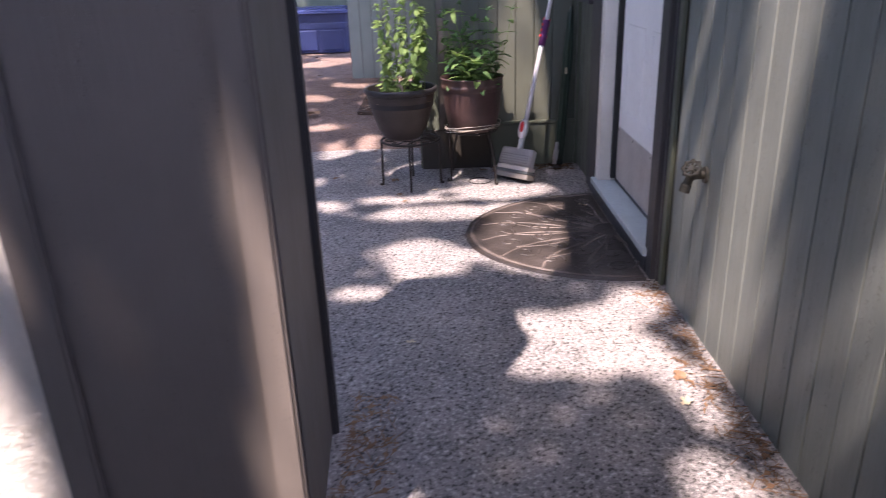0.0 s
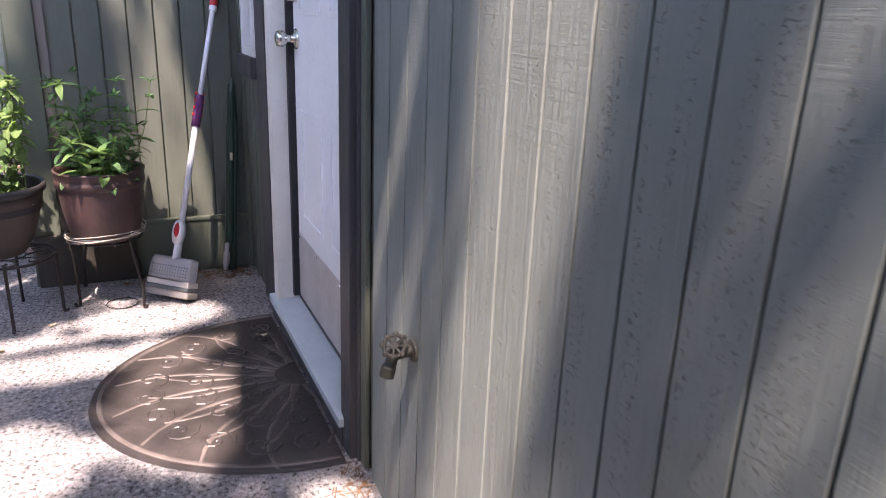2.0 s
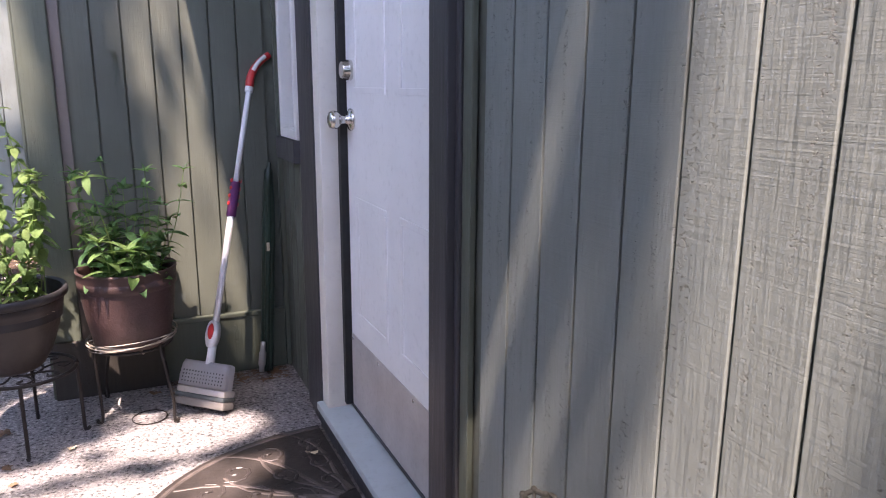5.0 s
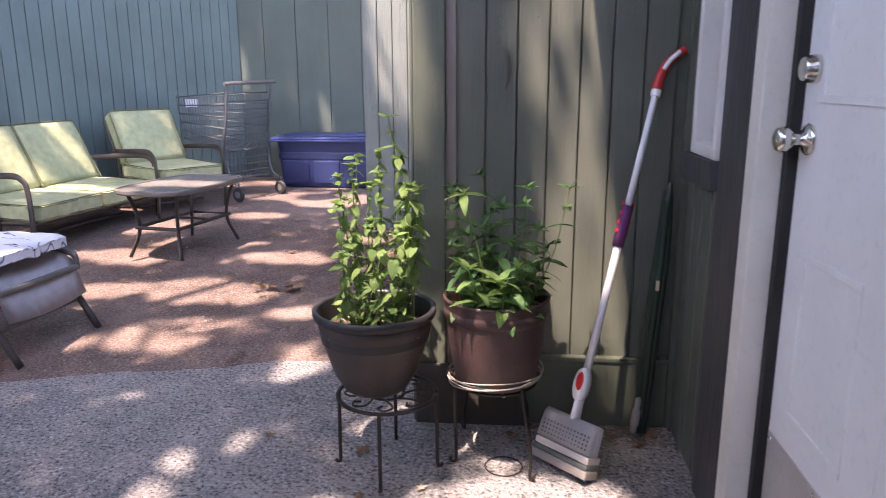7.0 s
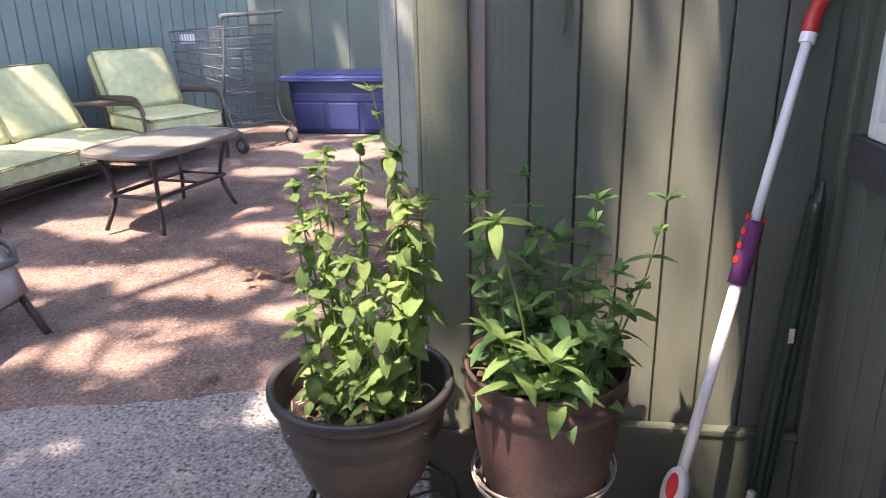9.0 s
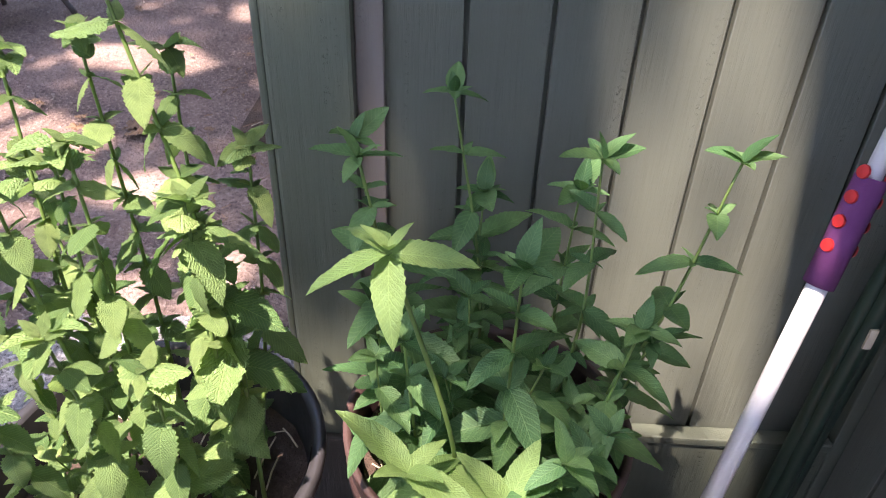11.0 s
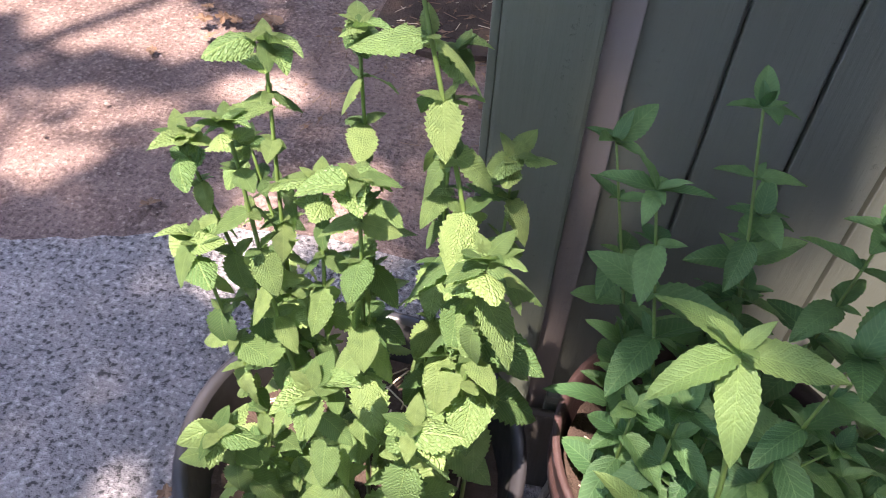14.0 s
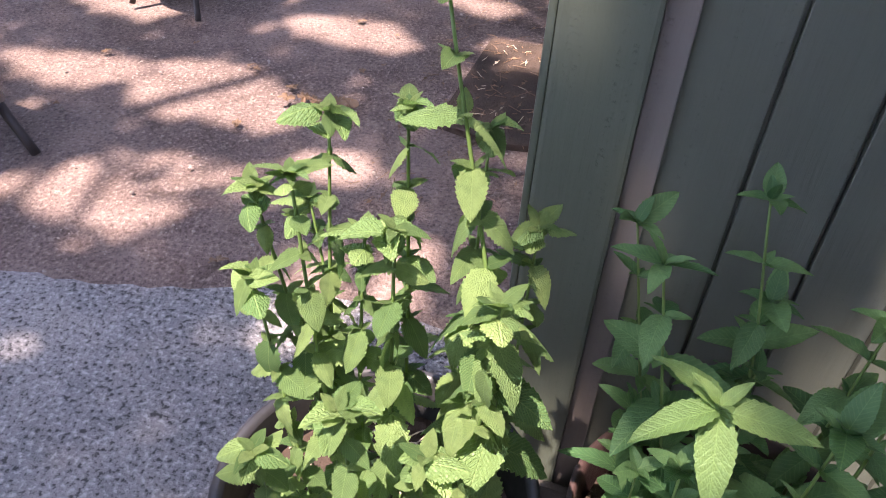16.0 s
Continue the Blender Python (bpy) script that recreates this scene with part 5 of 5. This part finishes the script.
    for k in range(900):
        x, y = rng.uniform(-2.6, 0.1), 4.45 + 4.0 * rng.random() ** 1.5
        r = 0.0022 + 0.006 * rng.random() ** 3
        bmesh.ops.create_icosphere(bm, subdivisions=1, radius=r, matrix=Matrix.Translation((x, y, slope(x, y) + 0.001)) @ Matrix.Diagonal((1, rng.uniform(0.6, 1), 0.6, 1)))
    tagged(part("gravel", bm, "stone"), "small pale stones in the packed earth", "gravel", kind="stuff")


litter()


# ---- unseen trees overhead, added to cast the sun patches ----
# spots that the sun reaches, as x, y and half sizes on the level of the walk
WALK_SPOTS = [
    (0.70, 2.0, 0.27, 0.22), (0.99, 1.70, 0.07, 0.20), (0.98, 2.22, 0.10, 0.14), (0.22, 2.71, 0.22, 0.19), (0.05, 2.40, 0.14, 0.07), (0.40, 3.30, 0.48, 0.11), (0.66, 2.88, 0.18, 0.34), (-0.32, 3.45, 0.17, 0.09), (0.93, 1.27, 0.09, 0.13), (0.02, 7.5, 0.2, 0.2),
    (0.62, 3.62, 0.30, 0.14), (0.15, 3.52, 0.30, 0.07), (-1.14, 5.45, 0.34, 0.15), (-1.55, 6.50, 0.36, 0.14), (-0.38, 4.58, 0.10, 0.18), (-0.18, 4.78, 0.08, 0.16), (-0.38, 3.93, 0.035, 0.06), (-0.78, 6.15, 0.2, 0.12),
    (-1.75, 5.5, 0.3, 0.12), (-1.0, 4.98, 0.24, 0.11, 0.4), (-0.64, 1.34, 0.22, 0.32), (-0.55, 3.55, 0.06, 0.3), (-0.55, 5.2, 0.14, 0.1, 0.8), (-2.05, 7.0, 0.2, 0.15), (-1.45, 7.35, 0.22, 0.12), (-1.12, 8.55, 0.17, 0.12, 0.6), (-1.13, 9.33, 0.06, 0.10, 0.8)]
WALL_SPOTS = [
    (1.46, 2.20, 0.12, 0.13), (1.36, 2.09, 0.11, 0.14), (1.28, 2.02, 0.09, 0.15), (1.21, 1.95, 0.08, 0.15), (1.15, 1.84, 0.07, 0.16), (1.36, 1.56, 0.09, 0.10, 0.3), (1.27, 1.43, 0.09, 0.11, 0.35), (1.19, 1.33, 0.06, 0.10, 0.4),
    (1.28, 2.535, 0.14, 0.028), (1.20, 2.26, 0.05, 0.12, 0.7), (0.92, 4.64, 0.13, 0.14, 0.6), (0.93, 4.47, 0.14, 0.12, 0.75), (0.89, 4.31, 0.17, 0.11, 0.8),
    (0.43, 4.68, 0.10, 0.14, 0.8), (0.27, 4.10, 0.23, 0.165), (0.34, 4.02, 0.14, 0.10), (0.59, 4.06, 0.07, 0.06, 0.65), (0.51, 3.86, 0.055, 0.09), (0.14, 4.06, 0.14, 0.10), (0.075, 1.05, 0.06, 0.06), (0.11, 1.12, 0.06, 0.06), (0.145, 1.19, 0.06, 0.06), (0.185, 1.27, 0.05, 0.06, 0.7), (0.62, 3.96, 0.09, 0.06, 0.6)]


def sun_share(x, y):
    """How much of the sun gets between the leaves on its way to a spot of the walk."""
    for cx, cy, a, b, *share in WALK_SPOTS + WALL_SPOTS:
        if ((x - cx) / a) ** 2 + ((y - cy) / b) ** 2 < 1.25 + 0.8 * noise.noise(Vector((x * 7, y * 7, 2.0))):
            return 1.0 + math.log(share[0]) / 4.2 if share else 1.0
    if y > 4.6:
        return 1.0 if noise.noise(Vector((x * 1.7 + 7.0, y * 2.6, 0.5))) > (0.45 if y > 8.3 or x < -2.2 else 0.28) else 0.0
    return 1.0 if noise.noise(Vector((x * 2.6 + 3.0, y * 3.1, 9.0))) > 0.58 else 0.0


def tree(label, foot, spread, count, seed):
    rng = random.Random(seed)
    t = thing("tree", label, "tree", group="shade trees")
    fx, fy = foot
    trunk = bmesh.new()
    tube(trunk, smooth_path([(fx, fy, -0.1), (fx + 0.05, fy, 1.8), (fx + 0.1, fy + 0.1, 4.0), (fx + 0.3, fy + 0.2, 8.0)], 6), 0.2, 12, 1.0, 0.45)
    part("trunk", trunk, "bark", t, smooth=True)
    for k in range(9):
        tx, ty = rng.uniform(spread[0], spread[1]), rng.uniform(spread[2], spread[3])
        part("limb", one_tube(smooth_path([(fx + 0.1, fy + 0.1, 4.4 + 0.3 * k), (0.6 * fx + 0.4 * tx, 0.6 * fy + 0.4 * ty, 6.6 + 0.2 * k), (tx - 1.2, ty - 2.4, 7.9)], 5), 0.05, 6, 1.0, 0.25), "bark", t)
    points, faces = [], []
    made = 0
    while made < count:
        gx, gy = rng.uniform(spread[0], spread[1]) , rng.uniform(spread[2], spread[3])
        h = rng.uniform(7.0, 8.6)
        x, y = gx + SUN_DIR.x / SUN_DIR.z * h, gy + SUN_DIR.y / SUN_DIR.z * h
        made += 1
        if rng.random() < sun_share(gx, gy):
            continue
        r = rng.uniform(0.03, 0.065)
        a = rng.uniform(0, 6.28)
        u = Vector((math.cos(a), math.sin(a), rng.uniform(-0.4, 0.4))) * r
        v = Vector((-math.sin(a), math.cos(a), rng.uniform(-0.4, 0.4))) * r * 0.6
        c = Vector((x, y, h))
        i = len(points)
        points += [c - u, c - v, c + u, c + v]
        faces.append((i, i + 1, i + 2, i + 3))
    mesh = bpy.data.meshes.new("crown")
    mesh.from_pydata(points, [], faces)
    mesh.materials.append(M["leaf_tree"])
    crown = new("crown", mesh)
    crown.parent = t
    return t


# both crowns stay out of view; their gaps are laid out from the spots
tree("unseen broad shade tree added to dapple the walk", (-3.6, 1.5), (-2.6, 2.0, -1.5, 4.9), 46000, 31)
tree("unseen tall shade tree added to dapple the seating yard", (-5.2, 8.5), (-5.5, 1.8, 4.9, 10.5), 52000, 32)


# ---- siding boards and panels, piece by piece ----
def board_mesh(width, height, thick=0.014, bevel=0.0012):
    bm = one_box((0.003, -thick, 0.0), (width - 0.003, 0.0, height), 0.0)
    bmesh.ops.bevel(bm, geom=[e for e in bm.edges if abs(e.verts[0].co.z - e.verts[1].co.z) > 0.5 and e.verts[0].co.y < -0.001], offset=bevel, segments=1, affect="EDGES")
    mesh = bpy.data.meshes.new("board")
    bm.to_mesh(mesh)
    bm.free()
    return mesh


def boards(parent, material, origin, way, count, pitch, height, bottom=0.0):
    """A row of grooved boards whose faces look to the right of way, turned by a quarter."""
    mesh = board_mesh(pitch, height - bottom)
    mesh.materials.append(M[material])
    way = Vector(way).normalized()
    out = Vector((-way.y, way.x))
    inverse = parent.matrix_world.inverted()
    for k in range(count):
        x, y = origin[0] + way.x * pitch * k, origin[1] + way.y * pitch * k
        ob = new("board", mesh)
        ob.parent = parent
        ob.matrix_local = inverse @ flat_basis((x, y, bottom), way, out)


bpy.context.view_layer.update()
boards(wall_east, "siding", (WALL_X + 0.014, 2.127 + 2 * PITCH), (0, -1), 44, PITCH, 2.7)
# corner and back wall boards take the siding tone darkened for shade
boards(wall_east, "siding_smooth_shaded", (WALL_X + 0.014, 4.122), (0, -1), 5, PITCH * 0.96, 0.93)
boards(wall_east, "siding_smooth_shaded", (WALL_X + 0.014, 4.122), (0, -1), 1, PITCH, 2.7, 0.93)
boards(wall_back, "siding_smooth_shaded", (0.339, BACK_Y + 0.014), (1, 0), 7, 0.1028, 2.7)
boards(wall_shed, "siding", (-0.52, 6.964), (1, 0), 8, 0.1076, 2.7)
boards(fence_far, "fence_green", (-2.25, 9.014), (1, 0), 10, 0.33, 5.0, -0.2)
boards(fence_side, "fence", tuple(FENCE_CORNER + Vector((-0.866, 0.5)) * -0.014 + FENCE_WAY * 9.5), tuple(-FENCE_WAY), 88, 0.108, 5.0, -0.2)
